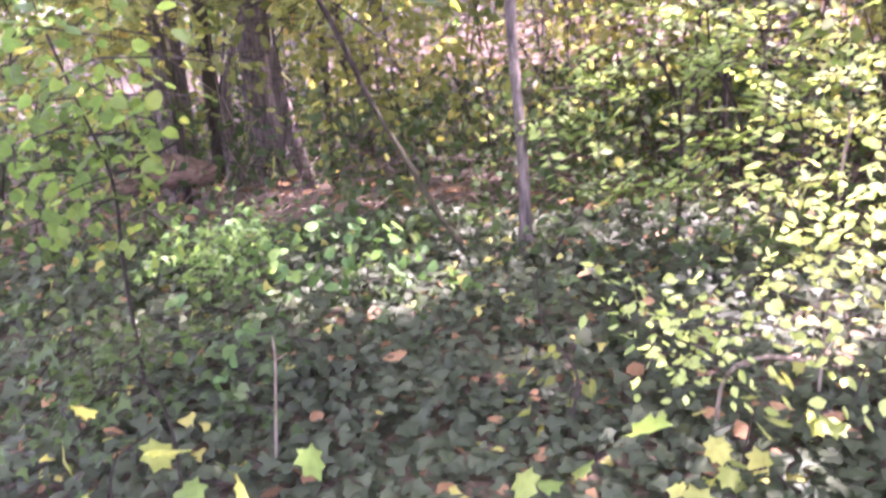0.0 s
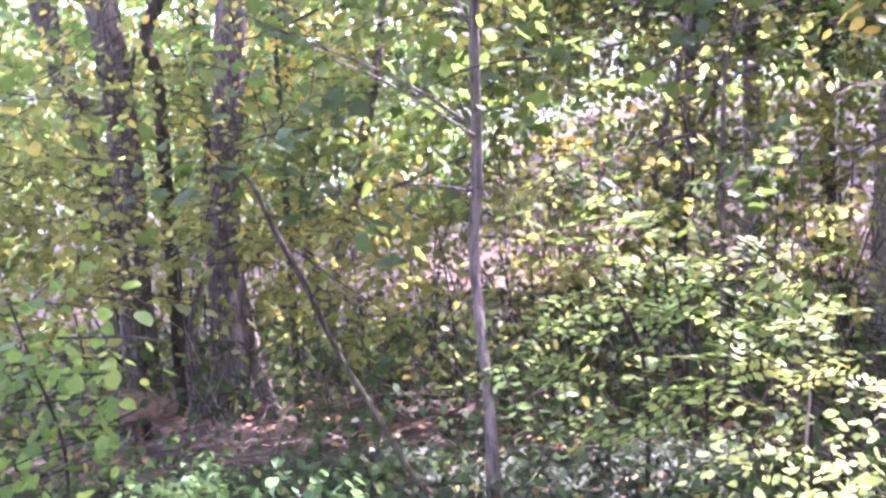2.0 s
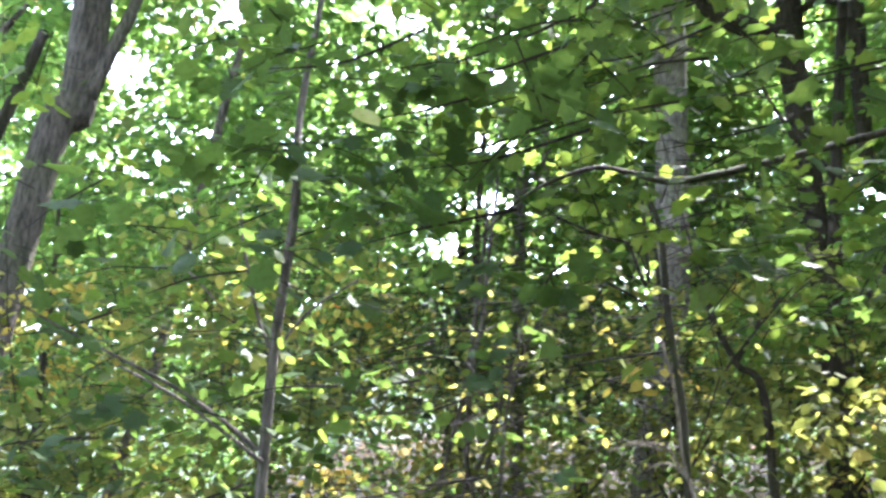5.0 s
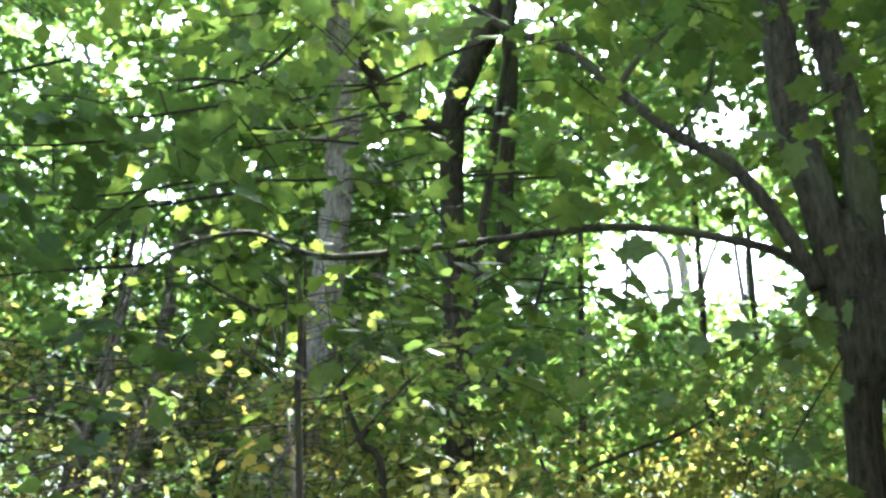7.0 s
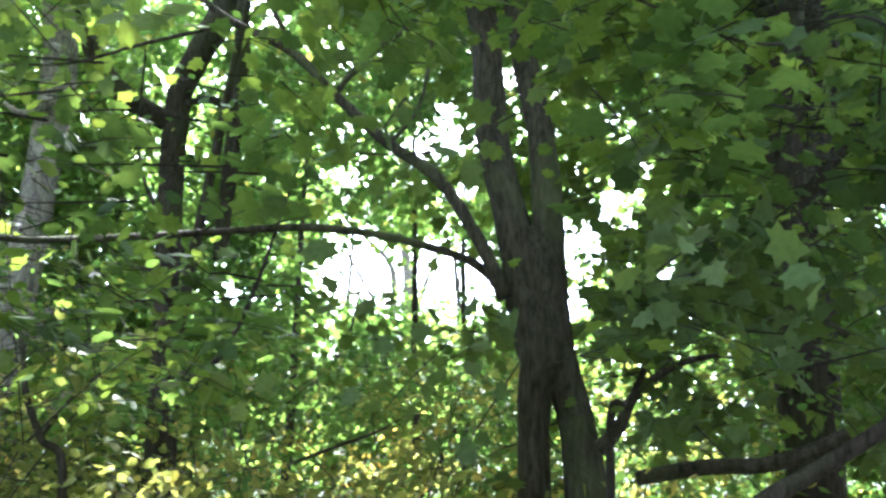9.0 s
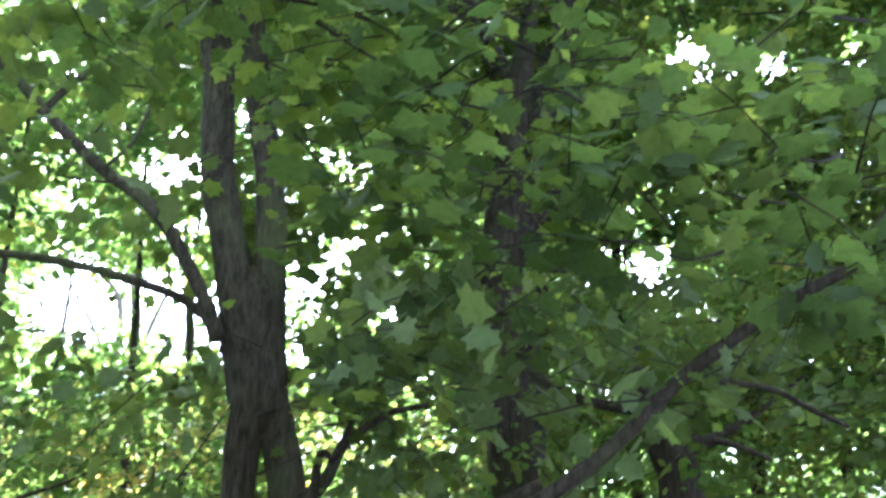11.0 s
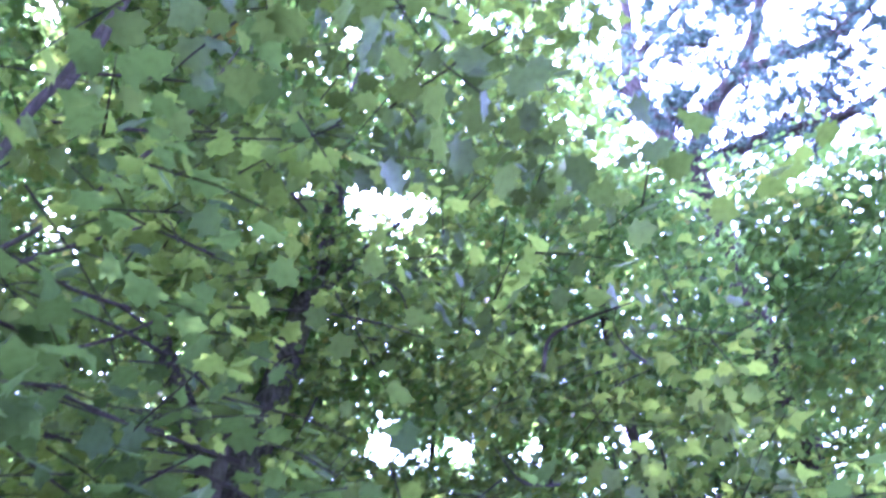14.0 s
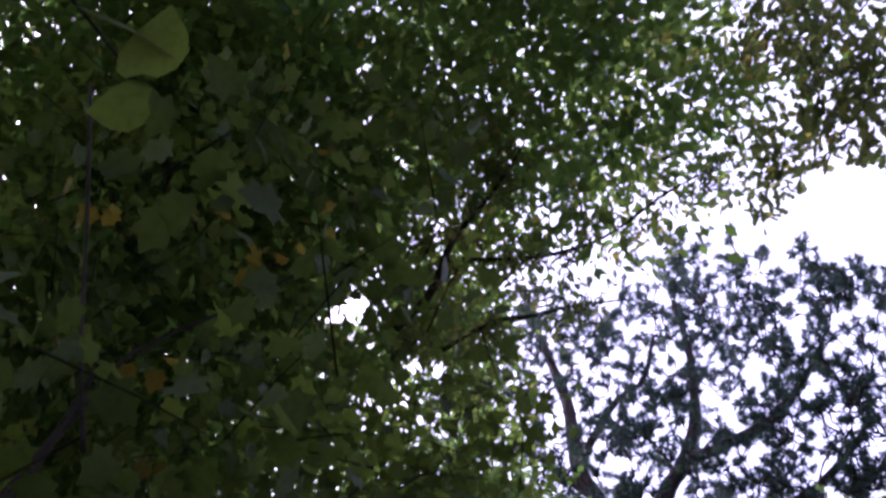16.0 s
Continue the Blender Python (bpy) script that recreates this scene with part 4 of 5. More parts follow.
def sunbeams(p, rng):
    """True for leaves outside the shafts culled towards the sun, and for a few inside."""
    hit = np.zeros(len(p), bool)
    for s, wide in zip(SUNNY, BEAM):
        w = p - s
        along = w @ SUN_DIR
        off = ((w - along[:, None] * SUN_DIR) ** 2).sum(1)
        hit |= (along > 0.6) & (off < wide)
    return ~(hit & (rng.random(len(p)) < 0.92))


def stuff(name, label, category, pts, seed, mat, shape, **kw):
    rng = np.random.default_rng(seed)
    t = thing(name, label=label, category=category, kind="stuff")
    foliage(t, pts(rng), rng, mat, shape, name="foliage", **kw)
    return t


def crown(owner, pts, seed, mat, shape, **kw):
    rng = np.random.default_rng(seed)
    foliage(owner, pts(rng), rng, mat, shape, **kw)


def whips(name, label, category, n, yaw, r, height, lean, mat, thick, seed, flat=False):
    """Thin bare stems: each upright one by itself, the lying brushwood in one."""
    rng = np.random.default_rng(seed)
    p = polar(rng, n, yaw, r, (0.0, 0.05))
    a = rng.uniform(0, 2 * np.pi, n)
    h = rng.uniform(height[0], height[1], n)
    d = np.stack([np.cos(a) * lean, np.sin(a) * lean, np.ones(n) if not flat else rng.uniform(0.05, 0.35, n)], 1)
    d = unit(d * (1 + 0 * h[:, None])) * h[:, None]
    k = np.linspace(0, 1, 4)
    bend = rng.normal(0, 0.06, (n, 4, 3)) * h[:, None, None]
    lines = p[:, None] + d[:, None] * k[None, :, None] + bend
    if flat:
        t = thing(name, label=label, category=category, kind="stuff")
        tagged(twig_mesh("stems", lines, mat, t, thick, thick * 0.35), kind="stuff")
        return
    for q in lines:
        tagged(twig_mesh(name, q[None], mat, None, thick * rng.uniform(0.7, 1.3), thick * 0.35), label, category, "thicket shoots")


# ivy carpet, herbs and litter
def carpet(name, label, category, seed, n, yaw, r, mat, shape, size, lift, tilt):
    rng = np.random.default_rng(seed)
    p = polar(rng, n, yaw, r, lift)
    # ragged margin
    h = np.degrees(np.arctan2(p[:, 0], p[:, 1]))
    d = np.hypot(p[:, 0], p[:, 1])
    wave = 1 + 0.6 * np.sin(d * 5.1 + seed) + 0.5 * np.sin(h * 0.31)
    margin = np.minimum((d - r[0]) / 0.5, (r[1] - d) / 0.7)
    if yaw[1] - yaw[0] < 359:
        margin = np.minimum(margin, np.minimum(h - yaw[0], yaw[1] - h) / 14)
    p = p[margin > rng.uniform(0, 0.6, n) * wave]
    n = len(p)
    a = rng.uniform(0, 2 * np.pi, n)
    ax = np.stack([np.cos(a), np.sin(a), rng.normal(-0.15, 0.2, n)], 1)
    nor = np.stack([rng.normal(0, tilt, n), rng.normal(-0.25, tilt, n), np.ones(n)], 1)
    v, f = place_leaves(p, ax, nor, size * rng.uniform(0.55, 1.3, n), shape)
    return tagged(tri_mesh(name, v, f, mat), label, category, kind="stuff")


carpet("ivy", "dark green ivy carpet covering the bank", "ivy", 1, 31000, (-58, 58), (0.9, 4.8), IVY, IVY_SHAPE, 0.056, (0.01, 0.12), 0.5)
carpet("leaf_litter", "brown fallen leaves on the forest floor", "leaf litter", 2, 25000, (-180, 180), (0.2, 12.5), LITTER, OVATE_SHAPE, 0.07, (0.02, 0.1), 0.45)
carpet("slope_litter", "brown fallen leaves on the slope between the trees", "leaf litter", 7, 9000, (-8, 66), (11.5, 26), LITTER, OVATE_SHAPE, 0.13, (0.02, 0.1), 0.45)
stuff("herbs", "low green herbs growing through the ivy", "undergrowth", lambda g: polar(g, 420, (-38, 40), (3.5, 6.0), (0.05, 0.3)), 3, PAINTED_SHADE, OVATE_SHAPE, twigs=False, length=0.2, count=8, size=0.06)

stuff("seedlings", "fresh green seedlings standing in the ivy", "undergrowth", lambda g: np.vstack([polar(g, 75, (-34, 8), (2.7, 3.9), (0.06, 0.26)), polar(g, 60, (-36, -14), (2.2, 2.9), (0.08, 0.34))]), 16, PAINTED_SHADE, LOBED_SHAPE, length=0.16, count=8, size=0.045)
whips("shoot", "thin dark bare shoot standing in the thicket", "shoot", 190, (-32, 62), (5.2, 9.5), (1.2, 4.5), 0.2, BARK_DARK, 0.009, 21)
whips("dry_shoot", "pale dry shoot standing in the thicket", "shoot", 90, (-30, 50), (5.2, 8), (0.5, 1.8), 0.2, STRAW, 0.006, 22)
whips("brushwood", "pale dead twigs strewn over the leaf litter", "brushwood", 420, (-36, 45), (4.4, 8), (0.25, 0.9), 1.0, STRAW, 0.006, 23, True)
whips("brushwood", "dry fallen branches lying on the slope", "brushwood", 260, (0, 52), (9, 20), (0.6, 2.2), 1.0, STRAW, 0.014, 24, True)

# thickets, by layer
def off_bank(p, rng):
    """Leaves the littered slope between the trees mostly bare."""
    yaw = np.degrees(np.arctan2(p[:, 0], p[:, 1]))
    low = p[:, 2] - ground_z(p[:, 0], p[:, 1]) < 1.6
    return p[~((yaw > 3) & (yaw < 46) & low & (rng.random(len(p)) < 0.8))]


stuff("low_undergrowth", "low green bramble and seedlings on the forest floor", "undergrowth", lambda g: polar(g, 1850, (-45, 75), (4.6, 10), (0.05, 0.7)), 11, PAINTED_SHADE, OVATE_SHAPE, length=0.3, count=10, size=0.075)
stuff("hazel_thicket", "yellow-green autumn hazel undergrowth", "undergrowth", lambda g: np.vstack([dome(g, 1800, (-45, 70), (-12, 5), (5.0, 9.5)), dome(g, 650, (-6, 38), (2, 13), (5, 9)), dome(g, 560, (38, 76), (0, 12), (7, 12))]), 4, HAZEL, OVATE_SHAPE, length=0.4, count=12, size=0.08)
stuff("hazel_bushes", "low yellow-green hazel bushes in dappled sun", "undergrowth", lambda g: ((np.vstack([dome(g, 900, (-38, 32), (-13, 3), (4.6, 7), 7, 0.3), dome(g, 150, (-24, -7), (-9, 0), (4.5, 5.8), 7, 0.3)]))), 14, HAZEL, OVATE_SHAPE, length=0.35, count=11, size=0.06)
stuff("hazel_wood", "yellow-green hazel growth deeper in the wood", "undergrowth", lambda g: np.vstack([dome(g, 480, (-30, 6), (-2, 9), (9.5, 14), 9, 0.5), dome(g, 240, (6, 40), (4, 9), (9.5, 14), 9, 0.5)]), 19, HAZEL, OVATE_SHAPE, length=0.5, count=12, size=0.095)
stuff("shaded_thicket", "dark green thicket, shade of the wood put into its colour", "undergrowth", lambda g: dome(g, 520, (0, 36), (4.5, 10), (8.5, 13), 9, 0.5), 20, PAINTED_SHADE, OVATE_SHAPE, length=0.5, count=12, size=0.1)
stuff("green_thicket", "green broad-leaved undergrowth", "undergrowth", lambda g: (dome(g, 1700, (-45, 125), (-6, 20), (5.5, 9.5))), 9, CANOPY, OVATE_SHAPE, length=0.4, count=12, size=0.085)
stuff("golden_shrubs", "golden-yellow autumn leaves low in the thicket", "undergrowth", lambda g: np.vstack([dome(g, 300, (-32, 36), (-9, 9), (4.8, 8.5), 12, 0.22), dome(g, 90, (34, 66), (-8, 8), (4.6, 7.5)), dome(g, 40, (38, 74), (0, 11), (7, 12))]), 10, GOLD, OVATE_SHAPE, length=0.35, count=9, size=0.064)
stuff("far_thicket", "green foliage of the wood behind", "woodland", lambda g: off_bank(dome(g, 8400, (-34, 100), (-6, 13), (14.5, 22), 12, 1.0, gaps=False), g), 5, CANOPY, KITE_SHAPE, twigs=False, length=0.8, count=18, size=0.14)
stuff("far_canopy", "green canopy of the wood behind", "woodland", lambda g: np.vstack([dome(g, 3600, (-16, 30), (9, 38), (11, 14.5), 12, 0.8), dome(g, 3600, (26, 58), (7, 38), (11, 14.5), 12, 0.8), dome(g, 5200, (52, 126), (6, 50), (11, 14.5), 12, 0.8), dome(g, 2800, (74, 126), (8, 34), (11, 14.5), 12, 0.8)]), 6, CANOPY, KITE_SHAPE, twigs=False, length=0.8, count=18, size=0.148, airy=True)

stuff("distant_woods", "distant green woodland closing the view", "woodland", lambda g: dome(g, 2600, (-36, 104), (-3, 15), (23, 38), 14, 1.8, gaps=False), 12, CANOPY, KITE_SHAPE, twigs=False, length=1.4, count=22, size=0.3)
# the dome over headings -24 to 40 is unseen, added to shade the thickets
stuff("high_canopy", "high green canopy overhead, partly unseen and added for shade", "canopy", lambda g: np.vstack([dome(g, 4200, (58, 116), (30, 80), (11, 16), 12, 0.9), dome(g, 2000, (-60, 180), (64, 89), (8, 14), 12, 0.9), dome(g, 600, (52, 80), (50, 82), (6.5, 10), 10, 0.5), dome(g, 1100, (52, 104), (58, 88), (7.5, 11), 12, 0.8), dome(g, 950, (-24, 40), (40, 62), (12, 18), 12, 0.9, gaps=False), dome(g, 480, (86, 158), (57, 88), (8, 13), 12, 0.7), dome(g, 1300, (70, 122), (30, 60), (13, 17), 12, 0.9), dome(g, 1100, (84, 118), (9, 36), (13, 17), 12, 0.9)]), 13, CANOPY, KITE_SHAPE, twigs=False, length=0.8, count=18, size=0.14, airy=True)

# unseen woods behind the camera, added to hold back frontal sky light
stuff("woods_behind", "unseen green woodland added round about to hold back sky light", "woodland", lambda g: np.vstack([dome(g, 1600, (165, 300), (-4, 58), (9, 15), 10, 1.1, gaps=False), dome(g, 500, (128, 320), (-4, 30), (9, 15), 10, 1.1, gaps=False)]), 15, CANOPY, LEAFLET_SHAPE, twigs=False, length=1.2, count=12, size=0.42)

stuff("far_crowns", "tall green tree crowns farther back in the wood", "woodland", lambda g: dome(g, 2900, (-32, 78), (11, 34), (21, 30), 12, 1.5), 17, CANOPY, KITE_SHAPE, twigs=False, length=1.2, count=18, size=0.25, airy=True)

# crowns round about, added high over the thickets for shade, some out of view
def roof(rng, n, yaw, r, z):
    p = polar(rng, n // 12, yaw, r, z)
    p = (p[:, None] + rng.standard_normal((len(p), 12, 3)) * np.array([1.1, 1.1, 0.5])).reshape(-1, 3)
    return p[~in_gap(p, GAPS + OPEN_SKY)]


stuff("woodland_roof", "green crowns added around the wood for shade, some out of view", "woodland", lambda g: np.vstack([roof(g, 1300, (-50, 6), (14, 34), (9, 15)), roof(g, 480, (6, 42), (22, 34), (9, 15)), roof(g, 300, (42, 66), (24, 34), (9, 15)), roof(g, 1200, (66, 118), (14, 34), (9, 15)), roof(g, 250, (12, 35), (5, 8.2), (8.0, 9.6)), roof(g, 110, (-8, 14), (9, 14), (9.5, 12)), roof(g, 1000, (200, 330), (2.5, 10), (9, 13))]), 18, CANOPY, KITE_SHAPE, twigs=False, length=1.1, count=18, size=0.28, airy=True)

# crowns
crown(maple, lambda g: (np.vstack([dome(g, 165, (18, 44), (10, 34), (5.3, 7.2)), dome(g, 24, (44, 60), (22, 36), (5.3, 7.2)), dome(g, 270, (57, 80), (8, 52), (5.3, 7.2)), (dome(g, 45, (14, 44), (9, 34), (3.6, 4.8))), dome(g, 8, (44, 58), (24, 34), (3.6, 4.8)), (dome(g, 60, (58, 80), (6, 50), (3.6, 4.8)))])), 70, MAPLE, MAPLE_SHAPE, length=0.5, count=11, size=0.105, airy=True)
# limby's dome at 39 to 56 degrees, mostly unseen, is added to shade the maple
crown(limby, lambda g: np.vstack([(dome(g, 1800, (12, 66), (4, 38), (9.5, 13), 10, 0.6)), dome(g, 1000, (36, 64), (39, 56), (11, 17), 12, 0.9, gaps=False), dome(g, 560, (48, 72), (25, 52), (7.5, 10.5), 8, 0.5)]), 71, CANOPY, OVATE_SHAPE, length=0.6, count=14, size=0.115, airy=True)
crown(ivied, lambda g: np.vstack([dome(g, 1700, (62, 130), (12, 84), (8.5, 12), 10, 0.5), dome(g, 700, (76, 126), (8, 34), (6, 10), 10, 0.5), (dome(g, 260, (64, 112), (20, 84), (5, 7.6)))]), 72, MAPLE, LOBED_SHAPE, length=0.6, count=13, size=0.105, airy=True)
crown(near, lambda g: np.vstack([(dome(g, 230, (62, 114), (4, 80), (4.3, 5.6))), (dome(g, 80, (62, 114), (6, 84), (2.6, 3.9)))]), 73, MAPLE_PAINTED_SHADE, MAPLE_SHAPE, length=0.4, count=10, size=0.1, airy=True)
crown(sapling, lambda g: (dome(g, 150, (-22, 26), (-6, 34), (3.6, 5), 5)), 74, MAPLE, OVATE_SHAPE, length=0.35, count=8, size=0.085)
crown(big, lambda g: dome(g, 700, (-60, 10), (4, 26), (6.8, 10), 10, 0.5), 75, CANOPY, OVATE_SHAPE, length=0.5, count=12, size=0.1)


# ---- shrubs, twigs and small things close by ----
def shrub(name, label, category, blobs, mat, shape, seed, stems=(), stem_mat=TWIG, n=26, **kw):
    """blobs: centre and radius of each leafy mass; stems: bare lines."""
    rng = np.random.default_rng(seed)
    t = thing(name, label=label, category=category)
    pts = np.vstack([np.array(c) + rng.standard_normal((n, 3)) * r * np.array([0.5, 0.5, 0.45]) for c, r in blobs])
    pts[:, 2] = np.maximum(pts[:, 2], ground_z(pts[:, 0], pts[:, 1]) + 0.06)
    foliage(t, pts, rng, mat, shape, name="foliage", **kw)
    for i, q in enumerate(stems):
        stem("stem", q, stem_mat, t, sides=6, seed=seed + i)
    return t


shrub("shrub", "pale green shrub with small rounded leaves, sunlight put into their colour", "shrub",
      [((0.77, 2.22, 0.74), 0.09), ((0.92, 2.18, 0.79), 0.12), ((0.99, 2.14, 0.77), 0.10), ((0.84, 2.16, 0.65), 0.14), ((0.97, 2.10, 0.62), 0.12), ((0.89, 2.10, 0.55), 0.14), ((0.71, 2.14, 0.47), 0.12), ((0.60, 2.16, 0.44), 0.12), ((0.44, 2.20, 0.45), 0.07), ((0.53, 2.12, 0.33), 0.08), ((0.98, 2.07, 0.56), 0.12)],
      PAINTED_SUN_LEAF, OVATE_SHAPE, 101, [[(0.63, 2.17, -0.05, 0.007), (0.63, 2.17, 0.16, 0.006), (0.65, 2.16, 0.27, 0.006), (0.73, 2.13, 0.33, 0.006), (0.85, 2.09, 0.33, 0.005)], [(0.80, 2.22, 0.37, 0.005), (0.84, 2.20, 0.42, 0.006), (0.91, 2.17, 0.46, 0.006), (0.96, 2.15, 0.41, 0.005)], [(0.98, 2.36, -0.05, 0.005), (0.98, 2.36, 0.72, 0.004), (0.99, 2.36, 0.88, 0.003), (0.98, 2.36, 0.94, 0.002)], [(0.89, 2.18, 0.28, 0.004), (0.93, 2.16, 0.38, 0.003), (0.98, 2.14, 0.43, 0.002)]], STRAW, n=5, length=0.17, count=11, size=0.038, flat=1.0)
shrub("maple_seedling", "pale yellow maple seedling leaves in the sun", "seedling", [((0.65, 1.95, 0.22), 0.1), ((0.76, 1.91, 0.29), 0.07), ((0.56, 1.88, 0.13), 0.09), ((0.65, 1.84, 0.16), 0.08)], PALE, MAPLE_SHAPE, 102, [[(0.63, 1.96, -0.05, 0.005), (0.63, 1.96, -0.02, 0.004), (0.64, 1.95, 0.16, 0.003), (0.66, 1.95, 0.29, 0.002)]], n=2, length=0.1, count=3, size=0.07)
shrub("maple_seedling", "yellow spotted maple seedling leaves", "seedling", [((-0.83, 1.67, 0.40), 0.07), ((-0.72, 1.72, 0.38), 0.07), ((-0.89, 1.64, 0.41), 0.06), ((-0.59, 1.77, 0.36), 0.05), ((-1.04, 1.67, 0.50), 0.06), ((-0.88, 1.53, 0.40), 0.06)], PALE, MAPLE_SHAPE, 103,
      [[(-0.72, 1.72, -0.05, 0.004), (-0.72, 1.72, 0.26, 0.004), (-0.72, 1.72, 0.41, 0.003), (-0.74, 1.71, 0.52, 0.003), (-0.78, 1.69, 0.57, 0.002)], [(-0.86, 1.66, -0.05, 0.004), (-0.86, 1.66, 0.28, 0.003), (-0.83, 1.67, 0.39, 0.002)]], n=1, length=0.06, count=1, size=0.085)
shrub("maple_seedling", "green maple seedling leaves above the ivy", "seedling", [((-0.42, 1.71, 0.26), 0.08), ((0.08, 1.75, 0.23), 0.1), ((0.18, 1.75, 0.27), 0.05), ((-0.60, 1.66, 0.30), 0.07)], LOCUST, MAPLE_SHAPE, 104, n=1, length=0.1, count=2, size=0.1)
shrub("dead_stalk", "straw-coloured dead stalk in the ivy", "stalk", [((0.10, 2.15, 0.34), 0.02)], GOLD, OVATE_SHAPE, 105, [[(-0.60, 2.08, -0.05, 0.006), (-0.60, 2.08, -0.03, 0.005), (-0.58, 2.08, 0.19, 0.005), (-0.56, 2.09, 0.39, 0.004), (-0.56, 2.09, 0.46, 0.003)], [(-0.56, 2.09, 0.39, 0.002), (-0.53, 2.09, 0.41, 0.002)]], STRAW, n=1, length=0.05, count=2, size=0.04)
shrub("thin_stalk", "brown stalk with a few yellow-green leaves", "stalk", [((0.20, 2.35, 0.17), 0.09)], HAZEL, OVATE_SHAPE, 106, [[(0.22, 2.25, -0.05, 0.008), (0.22, 2.25, -0.13, 0.006), (0.23, 2.24, 0.06, 0.005), (0.25, 2.24, 0.24, 0.004), (0.16, 2.25, 0.39, 0.003), (0.14, 2.25, 0.55, 0.002)]], TWIG, n=4, length=0.12, count=6, size=0.05)
shrub("herb_clump", "bright green herb clump", "herb", [((-1.01, 3.31, 0.32), 0.2), ((-0.93, 3.44, 0.30), 0.14), ((-1.08, 3.18, 0.33), 0.12)], HERB, LOBED_SHAPE, 107, n=16, length=0.14, count=10, size=0.042)
shrub("herb_clump", "upright green herbs with broad leaves", "herb", [((-0.61, 3.30, 0.22), 0.14), ((-0.42, 3.33, 0.25), 0.08), ((-0.72, 3.18, 0.22), 0.1), ((-0.15, 3.35, 0.11), 0.1), ((-0.86, 2.63, 0.17), 0.1)], HERB, LINDEN_SHAPE, 108, n=5, length=0.13, count=5, size=0.055)
shrub("leafy_branch", "green leafy branch hanging close by", "branch", [((-1.21, 2.50, 1.04), 0.3), ((-1.11, 2.54, 0.82), 0.26), ((-1.21, 2.64, 1.17), 0.25), ((-1.13, 2.67, 0.72), 0.25), ((-1.21, 2.64, 0.91), 0.22), ((-1.08, 2.11, 1.07), 0.2)], CANOPY, LINDEN_SHAPE, 109,
      [[(-1.11, 2.54, -0.05, 0.007), (-1.11, 2.54, 0.48, 0.006), (-1.10, 2.55, 0.77, 0.005), (-1.15, 2.52, 1.03, 0.004), (-1.19, 2.50, 1.22, 0.004)]], n=9, length=0.24, count=8, size=0.045)
shrub("locust_shrub", "feathery yellow-green shrub with paired leaflets", "shrub",
      [((0.76, 4.03, 1.14), 0.25), ((1.00, 3.98, 1.11), 0.3), ((1.28, 3.90, 1.01), 0.3), ((0.84, 3.91, 0.88), 0.3), ((1.11, 3.84, 0.83), 0.35), ((1.40, 3.75, 0.85), 0.28), ((0.47, 3.87, 0.57), 0.3), ((0.72, 3.83, 0.54), 0.3), ((1.45, 3.51, 0.66), 0.3), ((1.05, 3.55, 0.48), 0.3)],
      LOCUST, LEAFLET_SHAPE, 110, [[(0.90, 3.90, -0.09, 0.011), (0.90, 3.90, 0.54, 0.009), (0.81, 3.92, 0.83, 0.008), (0.69, 3.94, 0.98, 0.005)], [(1.14, 3.83, -0.09, 0.010), (1.14, 3.83, 0.55, 0.008), (1.02, 3.87, 0.83, 0.006), (0.98, 3.88, 1.05, 0.005)], [(1.55, 3.69, -0.09, 0.008), (1.55, 3.69, 0.37, 0.007), (1.56, 3.68, 0.57, 0.005)]], n=16, length=0.3, count=16, size=0.06, pinnate=True)
shrub("feathery_bush", "dense dark green feathery bush", "shrub", [((2.03, 5.86, 1.22), 0.35), ((1.96, 5.88, 0.93), 0.45), ((2.23, 5.79, 0.85), 0.4), ((2.10, 5.83, 0.63), 0.45)], HERB, LEAFLET_SHAPE, 111, n=20, length=0.3, count=18, size=0.06, pinnate=True)
shrub("golden_sapling", "sapling with golden autumn leaves", "sapling", [((1.32, 4.82, 1.60), 0.3), ((1.39, 4.80, 1.33), 0.3), ((1.22, 4.85, 1.19), 0.3), ((1.33, 4.87, 1.59), 0.3)], GOLD, OVATE_SHAPE, 112, [[(1.34, 4.82, -0.18, 0.014), (1.34, 4.82, 1.09, 0.011), (1.38, 4.81, 1.39, 0.009), (1.32, 4.82, 1.74, 0.006)]], n=20, length=0.25, count=8, size=0.07)
shrub("golden_twig", "twig with hanging yellow leaves", "twig", [((1.84, 4.11, 1.31), 0.1), ((1.87, 4.15, 1.24), 0.1), ((1.67, 3.24, 1.97), 0.07), ((1.81, 4.06, 1.82), 0.06), ((1.80, 4.08, 1.81), 0.06), ((2.56, 3.35, 1.91), 0.14), ((2.42, 3.47, 1.78), 0.1), ((2.10, 4.15, 2.48), 0.16), ((1.73, 3.67, 1.91), 0.1)],
      GOLD, OVATE_SHAPE, 113, [[(2.24, 3.96, 1.37, 0.010), (2.15, 4.01, 1.68, 0.010), (2.12, 4.02, 1.99, 0.008), (2.07, 4.05, 2.26, 0.007)], [(2.15, 4.01, 1.63, 0.007), (2.07, 4.05, 1.76, 0.006), (1.87, 4.14, 1.78, 0.004)], [(2.19, 3.99, 1.58, 0.007), (2.09, 4.04, 1.68, 0.006), (1.99, 4.09, 1.65, 0.004)]], STRAW, n=3, length=0.12, count=4, size=0.07)
shrub("pale_leaf", "single pale yellow-green leaf in the light", "leaf", [((0.31, 2.69, 2.65), 0.005)], PALE, OVATE_SHAPE, 114, n=1, length=0.04, count=1, size=0.16)
